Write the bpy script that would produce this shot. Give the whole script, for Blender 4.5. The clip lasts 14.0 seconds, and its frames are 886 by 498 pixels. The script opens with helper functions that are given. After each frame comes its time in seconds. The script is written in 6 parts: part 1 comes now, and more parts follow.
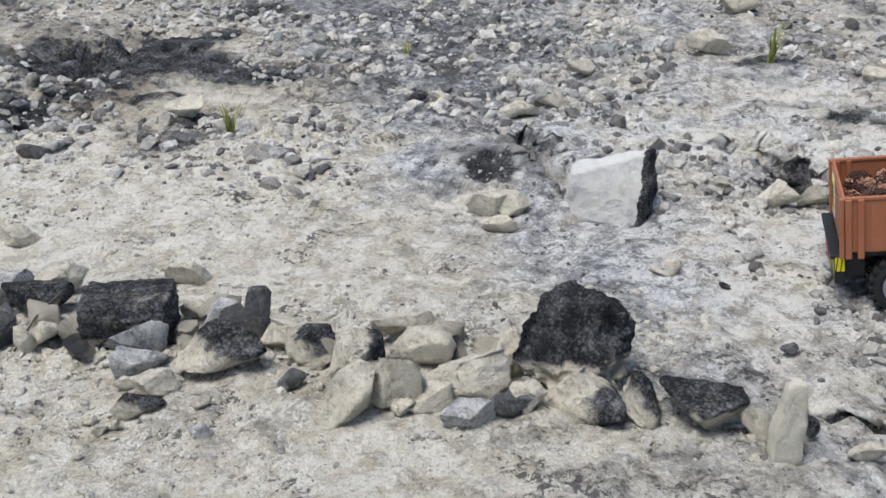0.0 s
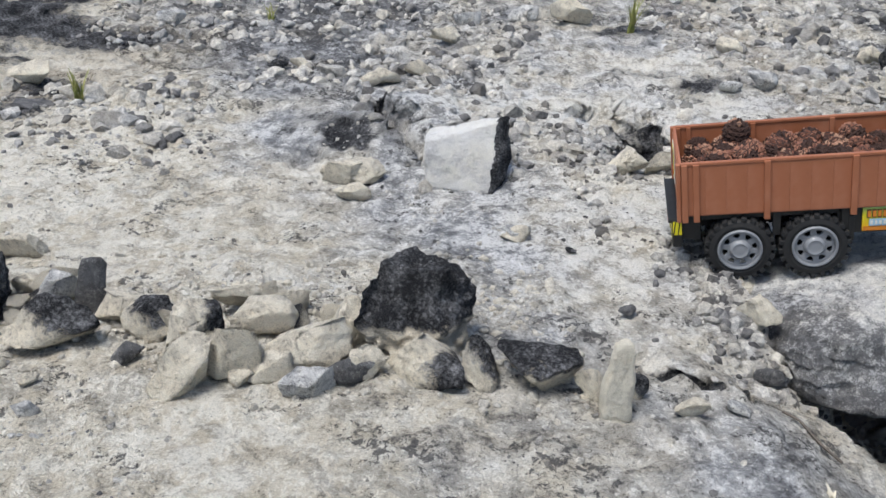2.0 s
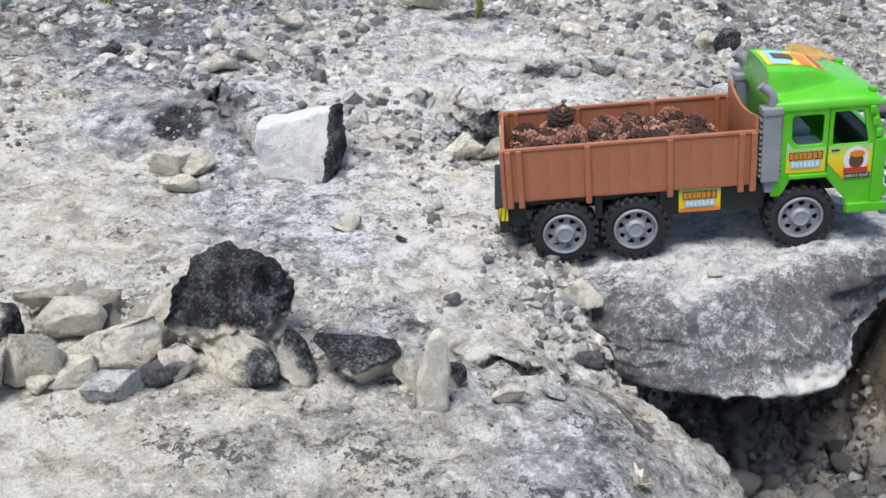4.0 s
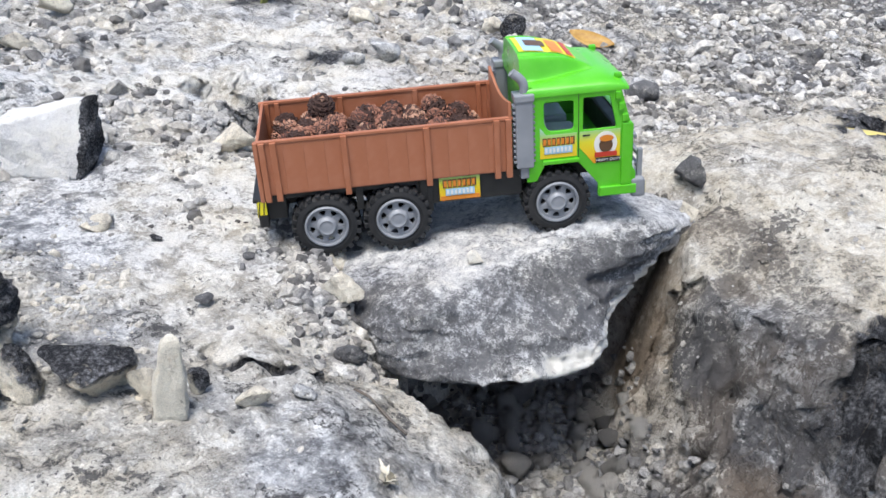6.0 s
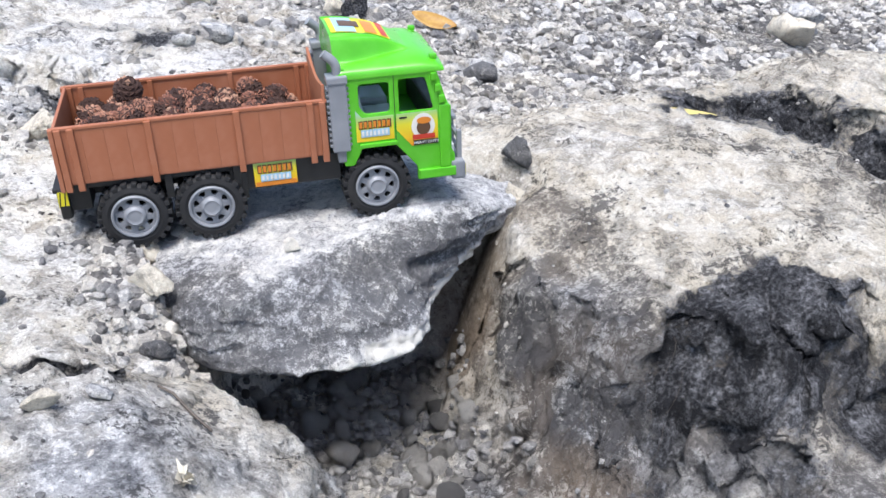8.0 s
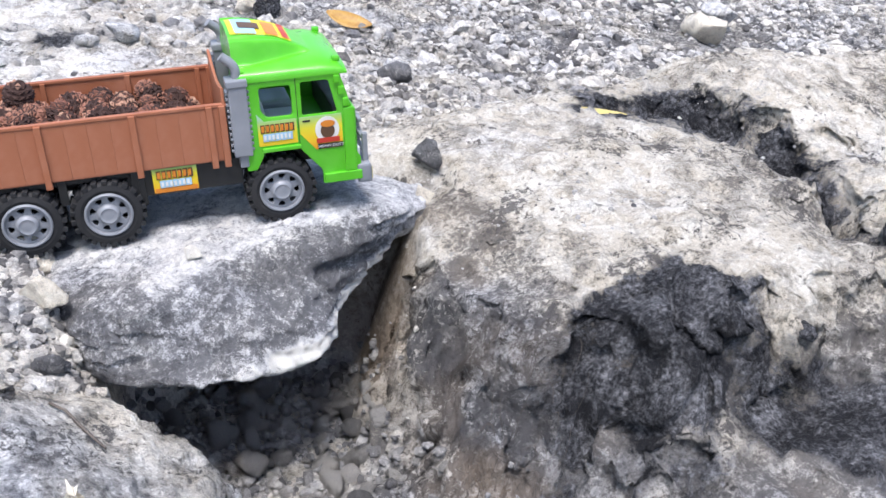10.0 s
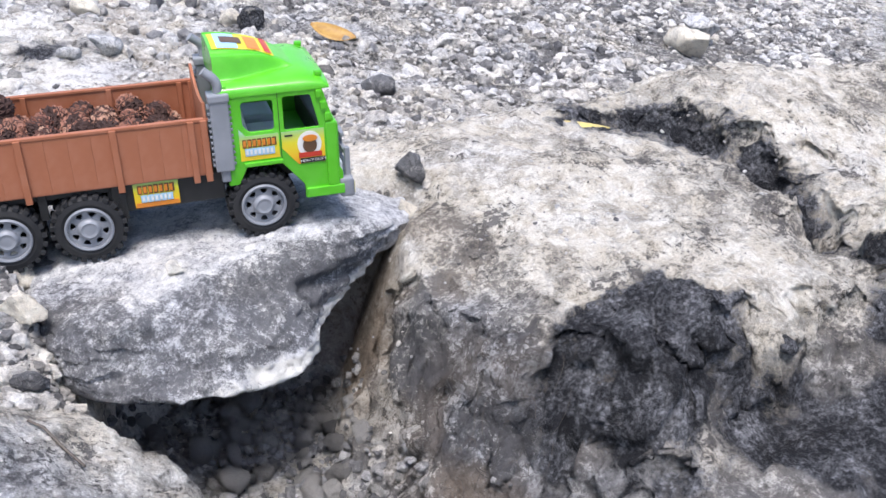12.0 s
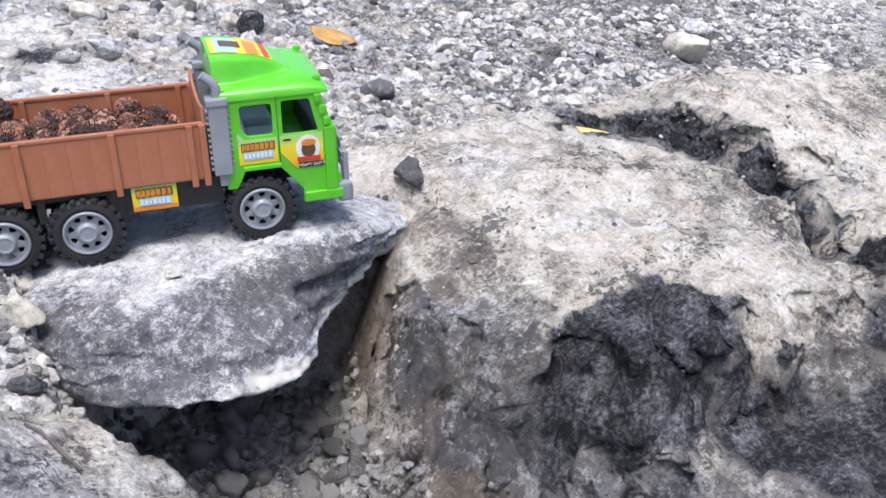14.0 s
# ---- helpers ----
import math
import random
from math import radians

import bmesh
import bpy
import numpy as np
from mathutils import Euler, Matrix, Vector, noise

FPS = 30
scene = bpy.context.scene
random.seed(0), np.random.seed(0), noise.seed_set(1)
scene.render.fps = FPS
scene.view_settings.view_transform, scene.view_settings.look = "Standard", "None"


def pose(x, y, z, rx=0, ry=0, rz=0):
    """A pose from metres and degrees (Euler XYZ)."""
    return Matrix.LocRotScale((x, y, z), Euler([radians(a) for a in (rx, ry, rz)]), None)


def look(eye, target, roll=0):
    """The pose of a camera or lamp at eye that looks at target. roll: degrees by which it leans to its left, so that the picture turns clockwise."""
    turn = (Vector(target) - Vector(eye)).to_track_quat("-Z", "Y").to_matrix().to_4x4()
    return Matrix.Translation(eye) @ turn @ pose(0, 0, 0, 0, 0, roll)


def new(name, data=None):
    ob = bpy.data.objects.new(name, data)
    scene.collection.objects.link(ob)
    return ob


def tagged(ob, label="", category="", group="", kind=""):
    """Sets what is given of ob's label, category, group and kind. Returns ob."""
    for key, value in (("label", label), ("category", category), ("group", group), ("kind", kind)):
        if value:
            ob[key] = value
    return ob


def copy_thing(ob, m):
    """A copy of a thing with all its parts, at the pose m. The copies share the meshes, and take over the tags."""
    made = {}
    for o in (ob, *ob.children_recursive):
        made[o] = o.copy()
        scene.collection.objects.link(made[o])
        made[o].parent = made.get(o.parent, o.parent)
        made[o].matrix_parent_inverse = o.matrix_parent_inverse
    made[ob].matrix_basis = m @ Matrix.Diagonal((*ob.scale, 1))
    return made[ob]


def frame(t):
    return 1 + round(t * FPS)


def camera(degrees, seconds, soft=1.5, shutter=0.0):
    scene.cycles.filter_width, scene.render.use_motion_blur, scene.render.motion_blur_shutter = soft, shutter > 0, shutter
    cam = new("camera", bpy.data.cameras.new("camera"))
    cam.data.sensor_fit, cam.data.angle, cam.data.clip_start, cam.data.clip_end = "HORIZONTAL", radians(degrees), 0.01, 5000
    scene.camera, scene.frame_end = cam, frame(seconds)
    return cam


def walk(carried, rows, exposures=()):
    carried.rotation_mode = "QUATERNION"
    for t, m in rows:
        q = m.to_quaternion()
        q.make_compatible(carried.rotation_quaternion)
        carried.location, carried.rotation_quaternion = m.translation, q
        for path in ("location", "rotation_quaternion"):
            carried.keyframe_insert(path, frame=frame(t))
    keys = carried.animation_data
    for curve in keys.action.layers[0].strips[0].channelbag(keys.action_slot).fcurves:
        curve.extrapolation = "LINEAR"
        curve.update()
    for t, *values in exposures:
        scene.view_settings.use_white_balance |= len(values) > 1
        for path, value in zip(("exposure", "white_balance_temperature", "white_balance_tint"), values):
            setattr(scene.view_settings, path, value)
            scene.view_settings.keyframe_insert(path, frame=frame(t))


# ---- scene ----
cam = camera(49.7, 14.0)
METRES, EYE, TILT, LEAN, TURN = 0.22, 0.363, -26.0, 0.0, 0.0
ROWS = [
    (0.0, 0.0, 0.0, 0.0, 0.0, 0.0, -0.0),
    (0.5, 0.0535, 0.017, -0.0094, -3.39, -1.41, 0.82),
    (1.0, 0.1046, 0.0065, -0.0099, -4.77, -1.61, 0.87),
    (1.5, 0.1332, -0.0004, -0.0089, -5.36, -1.76, 0.97),
    (2.0, 0.1531, 0.0066, -0.0112, -6.49, -1.8, 0.62),
    (4.5, 0.4221, 0.0184, 0.0076, -16.09, -3.41, 2.37),
    (5.0, 0.4898, 0.0216, 0.0106, -18.97, -3.83, 2.73),
    (5.5, 0.5683, 0.017, 0.0158, -21.34, -4.07, 3.18),
    (6.0, 0.638, 0.007, 0.0154, -23.23, -4.29, 3.51),
    (6.5, 0.701, 0.0042, 0.0162, -25.54, -4.76, 4.08),
    (7.0, 0.7579, -0.0037, 0.0194, -27.99, -5.02, 4.45),
    (7.5, 0.8091, -0.0242, 0.0126, -28.93, -5.29, 4.61),
    (8.0, 0.8547, -0.0325, 0.0025, -30.46, -5.79, 4.44),
    (8.5, 0.8905, -0.0401, 0.0069, -31.6, -6.33, 4.77),
    (9.0, 0.9175, -0.045, 0.007, -32.9, -6.65, 4.86),
    (11.5, 0.9627, -0.0548, 0.0333, -35.32, -5.83, 5.04),
    (12.0, 0.9631, -0.0549, 0.0325, -35.39, -5.83, 4.96),
    (12.5, 0.9652, -0.055, 0.0325, -35.34, -5.84, 5.03),
    (13.0, 0.9666, -0.0559, 0.0313, -35.35, -5.77, 4.98),
    (13.5, 0.9677, -0.0568, 0.0313, -35.37, -5.66, 4.84),
    (14.0, 0.9663, -0.0575, 0.0326, -35.41, -5.57, 4.81),
]
walk(cam, [(t, pose(0, 0, EYE, TILT, LEAN, TURN) @ pose(METRES * x, METRES * y, METRES * z, 90 + pitch, roll, yaw)) for t, x, y, z, yaw, pitch, roll in ROWS], exposures=((0.0, 0.27, 6500, 9), (2.0, 0.32, 6500, 9), (4.5, 0.66, 6400, 10), (7.5, 0.92, 6300, 12), (9.0, 1.0, 6200, 14), (14.0, 0.9, 6200, 16)))

# ---- world and light: a bright, thinly clouded day ----
world = bpy.data.worlds.new("sky")
scene.world = world
world.use_nodes = True
wn = world.node_tree.nodes
sky = wn.new("ShaderNodeTexSky")
sky.sky_type = "NISHITA"
sky.sun_disc = False
sky.sun_elevation = radians(68)
sky.sun_rotation = radians(-120)
sky.air_density, sky.dust_density, sky.ozone_density = 1.0, 2.0, 1.0
world.node_tree.links.new(sky.outputs[0], wn["Background"].inputs[0])
wn["Background"].inputs[1].default_value = 0.13
sun = new("sun", bpy.data.lights.new("sun", "SUN"))
sun.data.energy = 3.0
sun.data.angle = radians(26)
sun.data.color = (1.0, 0.985, 0.965)
sun.matrix_world = look((-1.7, -1.0, 5.0), (0, 0, 0))


# ---- number noise ----
def hash3(i, j, k, s):
    n = (i * 374761393 + j * 668265263 + k * 2147483647 + s * 974634541) & 0xFFFFFFFF
    n = ((n ^ (n >> 13)) * 1274126177) & 0xFFFFFFFF
    n = ((n ^ (n >> 16)) * 2246822519) & 0xFFFFFFFF
    return ((n ^ (n >> 15)) & 0xFFFFFF) / float(0xFFFFFF) * 2 - 1


def value_noise(p, s=0):
    """Smooth noise in -1..1 at the rows of p."""
    f = np.floor(p)
    i = f.astype(np.int64)
    u = p - f
    u = u * u * u * (u * (u * 6 - 15) + 10)
    out = 0
    for a in (0, 1):
        wx = u[:, 0] if a else 1 - u[:, 0]
        for b in (0, 1):
            wy = u[:, 1] if b else 1 - u[:, 1]
            for c in (0, 1):
                wz = u[:, 2] if c else 1 - u[:, 2]
                out = out + wx * wy * wz * hash3(i[:, 0] + a, i[:, 1] + b, i[:, 2] + c, s)
    return out


TWIST = np.array(Euler((0.6, 0.9, 0.4)).to_matrix())


def fbm(p, s=0, octaves=4, gain=0.5):
    total, amp, norm = 0, 1.0, 0.0
    q = np.asarray(p, float)
    for o in range(octaves):
        total = total + amp * value_noise(q, s + o)
        norm += amp
        amp *= gain
        q = (q @ TWIST.T) * 2.03 + 3.7
    return total / norm


def ridged(p, s=0, octaves=3):
    total, amp, norm = 0, 1.0, 0.0
    q = np.asarray(p, float)
    for o in range(octaves):
        total = total + amp * (1 - 2 * np.abs(value_noise(q, s + o)))
        norm += amp
        amp *= 0.5
        q = (q @ TWIST.T) * 2.1 + 1.9
    return total / norm


def sm(x, a, b):
    t = np.clip((np.asarray(x, float) - a) / (b - a), 0, 1)
    return t * t * (3 - 2 * t)


def seg_dist(x, y, pts):
    """Distance to a bent line."""
    best = np.full(np.shape(x), 1e9)
    for (ax, ay), (bx, by) in zip(pts, pts[1:]):
        dx, dy = bx - ax, by - ay
        t = np.clip(((x - ax) * dx + (y - ay) * dy) / (dx * dx + dy * dy), 0, 1)
        best = np.minimum(best, np.hypot(x - ax - t * dx, y - ay - t * dy))
    return best


# ---- materials ----
def nodes_of(name):
    m = bpy.data.materials.new(name)
    m.use_nodes = True
    return m, m.node_tree.nodes, m.node_tree.links, m.node_tree.nodes["Principled BSDF"]


def noise_node(n, l, co, scale, detail=6, rough=0.6, distort=0.0):
    t = n.new("ShaderNodeTexNoise")
    t.inputs["Scale"].default_value = scale
    t.inputs["Detail"].default_value = detail
    t.inputs["Roughness"].default_value = rough
    t.inputs["Distortion"].default_value = distort
    l.new(co, t.inputs["Vector"])
    return t.outputs["Fac"]


def ramp(n, l, fac, stops):
    r = n.new("ShaderNodeValToRGB")
    e = r.color_ramp.elements
    while len(e) < len(stops):
        e.new(0.5)
    for k, (p, c) in zip(e, stops):
        k.position = p
        k.color = (*c, 1) if len(c) == 3 else c
    l.new(fac, r.inputs[0])
    return r.outputs[0]


def mix(n, l, fac, a, b, mode="MIX"):
    m = n.new("ShaderNodeMix")
    m.data_type, m.blend_type = "RGBA", mode
    for sock, v in ((m.inputs[0], fac), (m.inputs[6], a), (m.inputs[7], b)):
        if isinstance(v, (int, float)):
            sock.default_value = v
        elif isinstance(v, tuple):
            sock.default_value = (*v, 1)
        else:
            l.new(v, sock)
    return m.outputs[2]


def calc(n, l, op, a, b=0.0, clamp=False):
    m = n.new("ShaderNodeMath")
    m.operation, m.use_clamp = op, clamp
    for sock, v in zip(m.inputs, (a, b)):
        if isinstance(v, (int, float)):
            sock.default_value = v
        else:
            l.new(v, sock)
    return m.outputs[0]


def bump(n, l, height, strength, distance, normal=None):
    b = n.new("ShaderNodeBump")
    b.inputs["Strength"].default_value = strength
    b.inputs["Distance"].default_value = distance
    l.new(height, b.inputs["Height"])
    if normal is not None:
        l.new(normal, b.inputs["Normal"])
    return b.outputs[0]


def attr(n, name):
    a = n.new("ShaderNodeAttribute")
    a.attribute_name = name
    return a.outputs["Fac"]


GREY = lambda v: (v, v, v)


def stone_material(name, pale, warm, grey, dark=(0.017, 0.0175, 0.020), size=1.0, speck=0.5, local=True, vary=0.0, flour_at=0.515, flaked=0.6, crumbled=0.0):
    """Limestone with warm and grey patches and dark specks, black where crust or painted recess shade is set, brown
    where 'clay' is.
    """
    m, n, l, b = nodes_of(name)
    if local:
        co = n.new("ShaderNodeTexCoord").outputs["Object"]
    else:
        co = n.new("ShaderNodeNewGeometry").outputs["Position"]
    s = 1.0 / size
    broad = noise_node(n, l, co, 9 * s, 5, 0.6)
    mid = noise_node(n, l, co, 45 * s, 7, 0.7, 0.3)
    fine = noise_node(n, l, co, 260 * s, 5, 0.7)
    grit = noise_node(n, l, co, 900 * s, 3, 0.6)
    tone = calc(n, l, "ADD", broad, calc(n, l, "MULTIPLY", attr(n, "warmth"), 1.0))
    sandy = ramp(n, l, tone, [(0.42, GREY(0)), (0.72, GREY(1))])
    col = mix(n, l, sandy, grey, warm)
    pale = mix(n, l, sandy, pale, (pale[0] * 0.99, pale[1] * 0.955, pale[2] * 0.86))
    col = mix(n, l, ramp(n, l, mid, [(0.38, GREY(0)), (0.78, GREY(1))]), col, pale)
    # crisp flaked patches
    flake = noise_node(n, l, co, 26 * s, 11, 0.74, 0.5)
    flake = calc(n, l, "ADD", flake, calc(n, l, "MULTIPLY", attr(n, "lichen"), -0.05))
    col = mix(n, l, ramp(n, l, flake, [(0.455, GREY(flaked)), (0.495, GREY(0))]), col, tuple(v * 0.5 for v in grey))
    # dark grains and grey lichen blotches
    worn = calc(n, l, "ADD", calc(n, l, "MULTIPLY", mid, 0.55), calc(n, l, "MULTIPLY", fine, 0.45))
    worn = calc(n, l, "ADD", worn, calc(n, l, "MULTIPLY", attr(n, "lichen"), -0.16))
    pepper = noise_node(n, l, co, 420 * s, 8, 0.8, 0.6)
    worn = calc(n, l, "ADD", calc(n, l, "MULTIPLY", worn, 0.72), calc(n, l, "MULTIPLY", pepper, 0.28))
    spots = ramp(n, l, worn, [(0.41, GREY(1)), (0.476, GREY(0))])
    col = mix(n, l, calc(n, l, "MULTIPLY", spots, speck), col, (0.06, 0.06, 0.065))
    flour = ramp(n, l, worn, [(flour_at, GREY(0)), (flour_at + 0.05, GREY(1))])
    col = mix(n, l, calc(n, l, "MULTIPLY", flour, 0.8), col, pale)
    grain = ramp(n, l, grit, [(0.3, GREY(0.76)), (0.6, GREY(1.05))])
    col = mix(n, l, 1.0, col, grain, "MULTIPLY")
    # dark crumbs of crust in clusters
    clump = noise_node(n, l, co, 13 * s, 6, 0.65)
    crumbs = noise_node(n, l, co, 135 * s, 9, 0.78, 0.4)
    crumbs = calc(n, l, "ADD", crumbs, calc(n, l, "MULTIPLY", calc(n, l, "SUBTRACT", clump, 0.5), 0.9))
    crumbs = calc(n, l, "ADD", crumbs, calc(n, l, "MULTIPLY", attr(n, "lichen"), 0.10))
    crumbs = ramp(n, l, crumbs, [(0.60, GREY(0)), (0.63, GREY(1))])
    col = mix(n, l, calc(n, l, "MULTIPLY", crumbs, crumbled), col, (0.075, 0.073, 0.075))
    clay = calc(n, l, "MULTIPLY", attr(n, "clay"), ramp(n, l, mid, [(0.3, GREY(0.65)), (0.6, GREY(1))]))
    col = mix(n, l, clay, col, (0.27, 0.2, 0.13))
    # black crust with pale veins, also the colour of shade painted in recesses
    edge = calc(n, l, "ADD", attr(n, "crust_shade"), calc(n, l, "MULTIPLY", calc(n, l, "SUBTRACT", mid, 0.5), 1.4))
    edge = calc(n, l, "ADD", edge, calc(n, l, "MULTIPLY", calc(n, l, "SUBTRACT", fine, 0.5), 0.7))
    crust = ramp(n, l, edge, [(0.38, GREY(0)), (0.66, GREY(1))])
    veins = calc(n, l, "ADD", calc(n, l, "MULTIPLY", noise_node(n, l, co, 260 * s, 7, 0.75, 0.2), 0.6), calc(n, l, "MULTIPLY", noise_node(n, l, co, 34 * s, 4, 0.6), 0.4))
    crust_col = mix(n, l, ramp(n, l, veins, [(0.46, GREY(0)), (0.54, GREY(0.26)), (0.65, GREY(1))]), dark, (0.32, 0.32, 0.33))
    col = mix(n, l, crust, col, crust_col)
    if vary:
        rnd = n.new("ShaderNodeObjectInfo").outputs["Random"]
        isl = n.new("ShaderNodeNewGeometry").outputs["Random Per Island"]
        r = calc(n, l, "FRACT", calc(n, l, "ADD", rnd, isl))
        col = mix(n, l, vary, col, mix(n, l, 1.0, col, ramp(n, l, r, [(0.0, (0.18, 0.18, 0.19)), (0.12, (0.40, 0.40, 0.41)), (0.30, (0.84, 0.83, 0.81)), (1.0, (1.3, 1.29, 1.26))]), "MULTIPLY"))
    l.new(col, b.inputs["Base Color"])
    b.inputs["Roughness"].default_value = 0.92
    b.inputs["Specular IOR Level"].default_value = 0.25
    nb = bump(n, l, mid, 0.85, 0.016 * size)
    nb = bump(n, l, fine, 0.9, 0.005 * size, nb)
    nb = bump(n, l, pepper, 0.7, 0.0025 * size, nb)
    nb = bump(n, l, grit, 0.35, 0.001 * size, nb)
    if crumbled:
        nb = bump(n, l, crumbs, 0.8, 0.0025 * size, nb)
    l.new(nb, b.inputs["Normal"])
    return m


PALE, WARM, COOL = (0.85, 0.845, 0.83), (0.58, 0.52, 0.41), (0.24, 0.245, 0.255)
ground_mat = stone_material("limestone_ground", PALE, WARM, COOL, size=1.0, speck=0.72, local=False, flaked=0.36, crumbled=0.85)
slab_mat = stone_material("slab_stone", (0.80, 0.80, 0.795), (0.62, 0.61, 0.585), (0.45, 0.455, 0.465), size=0.45, speck=0.75, flaked=0.4, crumbled=0.55)
cream_mat = stone_material("cream_stone", (0.86, 0.835, 0.775), (0.75, 0.67, 0.53), (0.58, 0.55, 0.485), size=0.6, speck=0.5, flaked=0.22)
white_mat = stone_material("white_stone", (0.86, 0.855, 0.84), (0.76, 0.735, 0.69), (0.66, 0.65, 0.64), size=0.6, speck=0.35, flaked=0.15)
gravel_mat = stone_material("gravel_stone", (0.76, 0.745, 0.71), (0.58, 0.53, 0.45), (0.38, 0.38, 0.385), size=0.5, speck=0.4, flaked=0.3, local=False, vary=1.0)
rubble_mat = stone_material("rubble_stone", (0.48, 0.475, 0.465), (0.38, 0.355, 0.315), (0.25, 0.25, 0.255), size=0.5, speck=0.5, vary=0.8)


# ---- mesh helpers ----
def mesh_of(name, verts, faces, smooth=True, attrs=None):
    me = bpy.data.meshes.new(name)
    verts = np.asarray(verts, np.float32)
    faces = np.asarray(faces, np.int32)
    me.vertices.add(len(verts))
    me.vertices.foreach_set("co", verts.ravel())
    k = faces.shape[1]
    me.loops.add(faces.size)
    me.loops.foreach_set("vertex_index", faces.ravel())
    me.polygons.add(len(faces))
    me.polygons.foreach_set("loop_start", np.arange(0, faces.size, k, dtype=np.int32))
    me.polygons.foreach_set("loop_total", np.full(len(faces), k, np.int32))
    me.polygons.foreach_set("use_smooth", np.full(len(faces), smooth))
    me.update(calc_edges=True)
    for key, val in (attrs or {}).items():
        me.attributes.new(key, "FLOAT", "POINT").data.foreach_set("value", np.asarray(val, np.float32))
    return me


def ico(level):
    bm = bmesh.new()
    bmesh.ops.create_icosphere(bm, subdivisions=level, radius=1)
    v = np.array([x.co[:] for x in bm.verts])
    f = np.array([[w.index for w in p.verts] for p in bm.faces])
    bm.free()
    return v, f


ICO = {k: ico(k) for k in (1, 2, 3, 4, 5)}


# ---- plan of the slab ----
SLAB_CENTRE = (0.50, 0.615)
SLAB_TOP = [(0.366, 0.565), (0.372, 0.62), (0.395, 0.70), (0.414, 0.735), (0.478, 0.772), (0.527, 0.780), (0.555, 0.758), (0.592, 0.712), (0.622, 0.676), (0.650, 0.645), (0.664, 0.615), (0.656, 0.592),
            (0.630, 0.566), (0.604, 0.553), (0.567, 0.545), (0.54, 0.544), (0.508, 0.547), (0.479, 0.548), (0.445, 0.540), (0.411, 0.530), (0.385, 0.522)]
SLAB_LIP = [(0.352, 0.565), (0.358, 0.64), (0.385, 0.71), (0.408, 0.748), (0.475, 0.788), (0.53, 0.795), (0.562, 0.770), (0.60, 0.722), (0.630, 0.686), (0.660, 0.652), (0.676, 0.615), (0.664, 0.588), (0.638, 0.578), (0.614, 0.570),
            (0.602, 0.556), (0.580, 0.551), (0.556, 0.535), (0.540, 0.520), (0.531, 0.496), (0.508, 0.478), (0.455, 0.472), (0.42, 0.481), (0.385, 0.500), (0.362, 0.53)]


def slab_z(x, y):
    """Height of the slab's top."""
    return 0.031 + 0.18 * (x - 0.521) - 0.07 * (y - 0.579) - 0.022 * sm(x, 0.57, 0.68)


def star(points, centre, ang):
    """Distance from the centre to a closed outline in each direction."""
    pts = np.array(points + points[:1]) - np.array(centre)
    out = np.zeros_like(ang)
    c, s = np.cos(ang), np.sin(ang)
    for (ax, ay), (bx, by) in zip(pts, pts[1:]):
        dx, dy = bx - ax, by - ay
        den = c * dy - s * dx
        den = np.where(np.abs(den) < 1e-9, 1e-9, den)
        t = (ax * dy - ay * dx) / den
        u = (ax * s - ay * c) / den
        ok = (t > 0) & (u >= -1e-6) & (u <= 1 + 1e-6)
        out = np.where(ok & (t > out), t, out)
    return out


# ---- ground ----
LEFT_RIM = ((0.30, 0.18), (0.350, 0.34), (0.378, 0.41), (0.372, 0.47), (0.352, 0.52), (0.38, 0.60), (0.45, 0.66))
RIGHT_RIM = ((0.74, 0.16), (0.715, 0.26), (0.665, 0.335), (0.612, 0.40), (0.600, 0.47), (0.617, 0.52), (0.638, 0.56), (0.652, 0.60), (0.60, 0.655))
CRACK = ((0.93, 0.655), (1.04, 0.60), (1.03, 0.48), (0.965, 0.38), (0.97, 0.25))


def rim_x(y, pts):
    p = sorted((b, a) for a, b in pts)
    return np.interp(y, [a for a, b in p], [b for a, b in p])


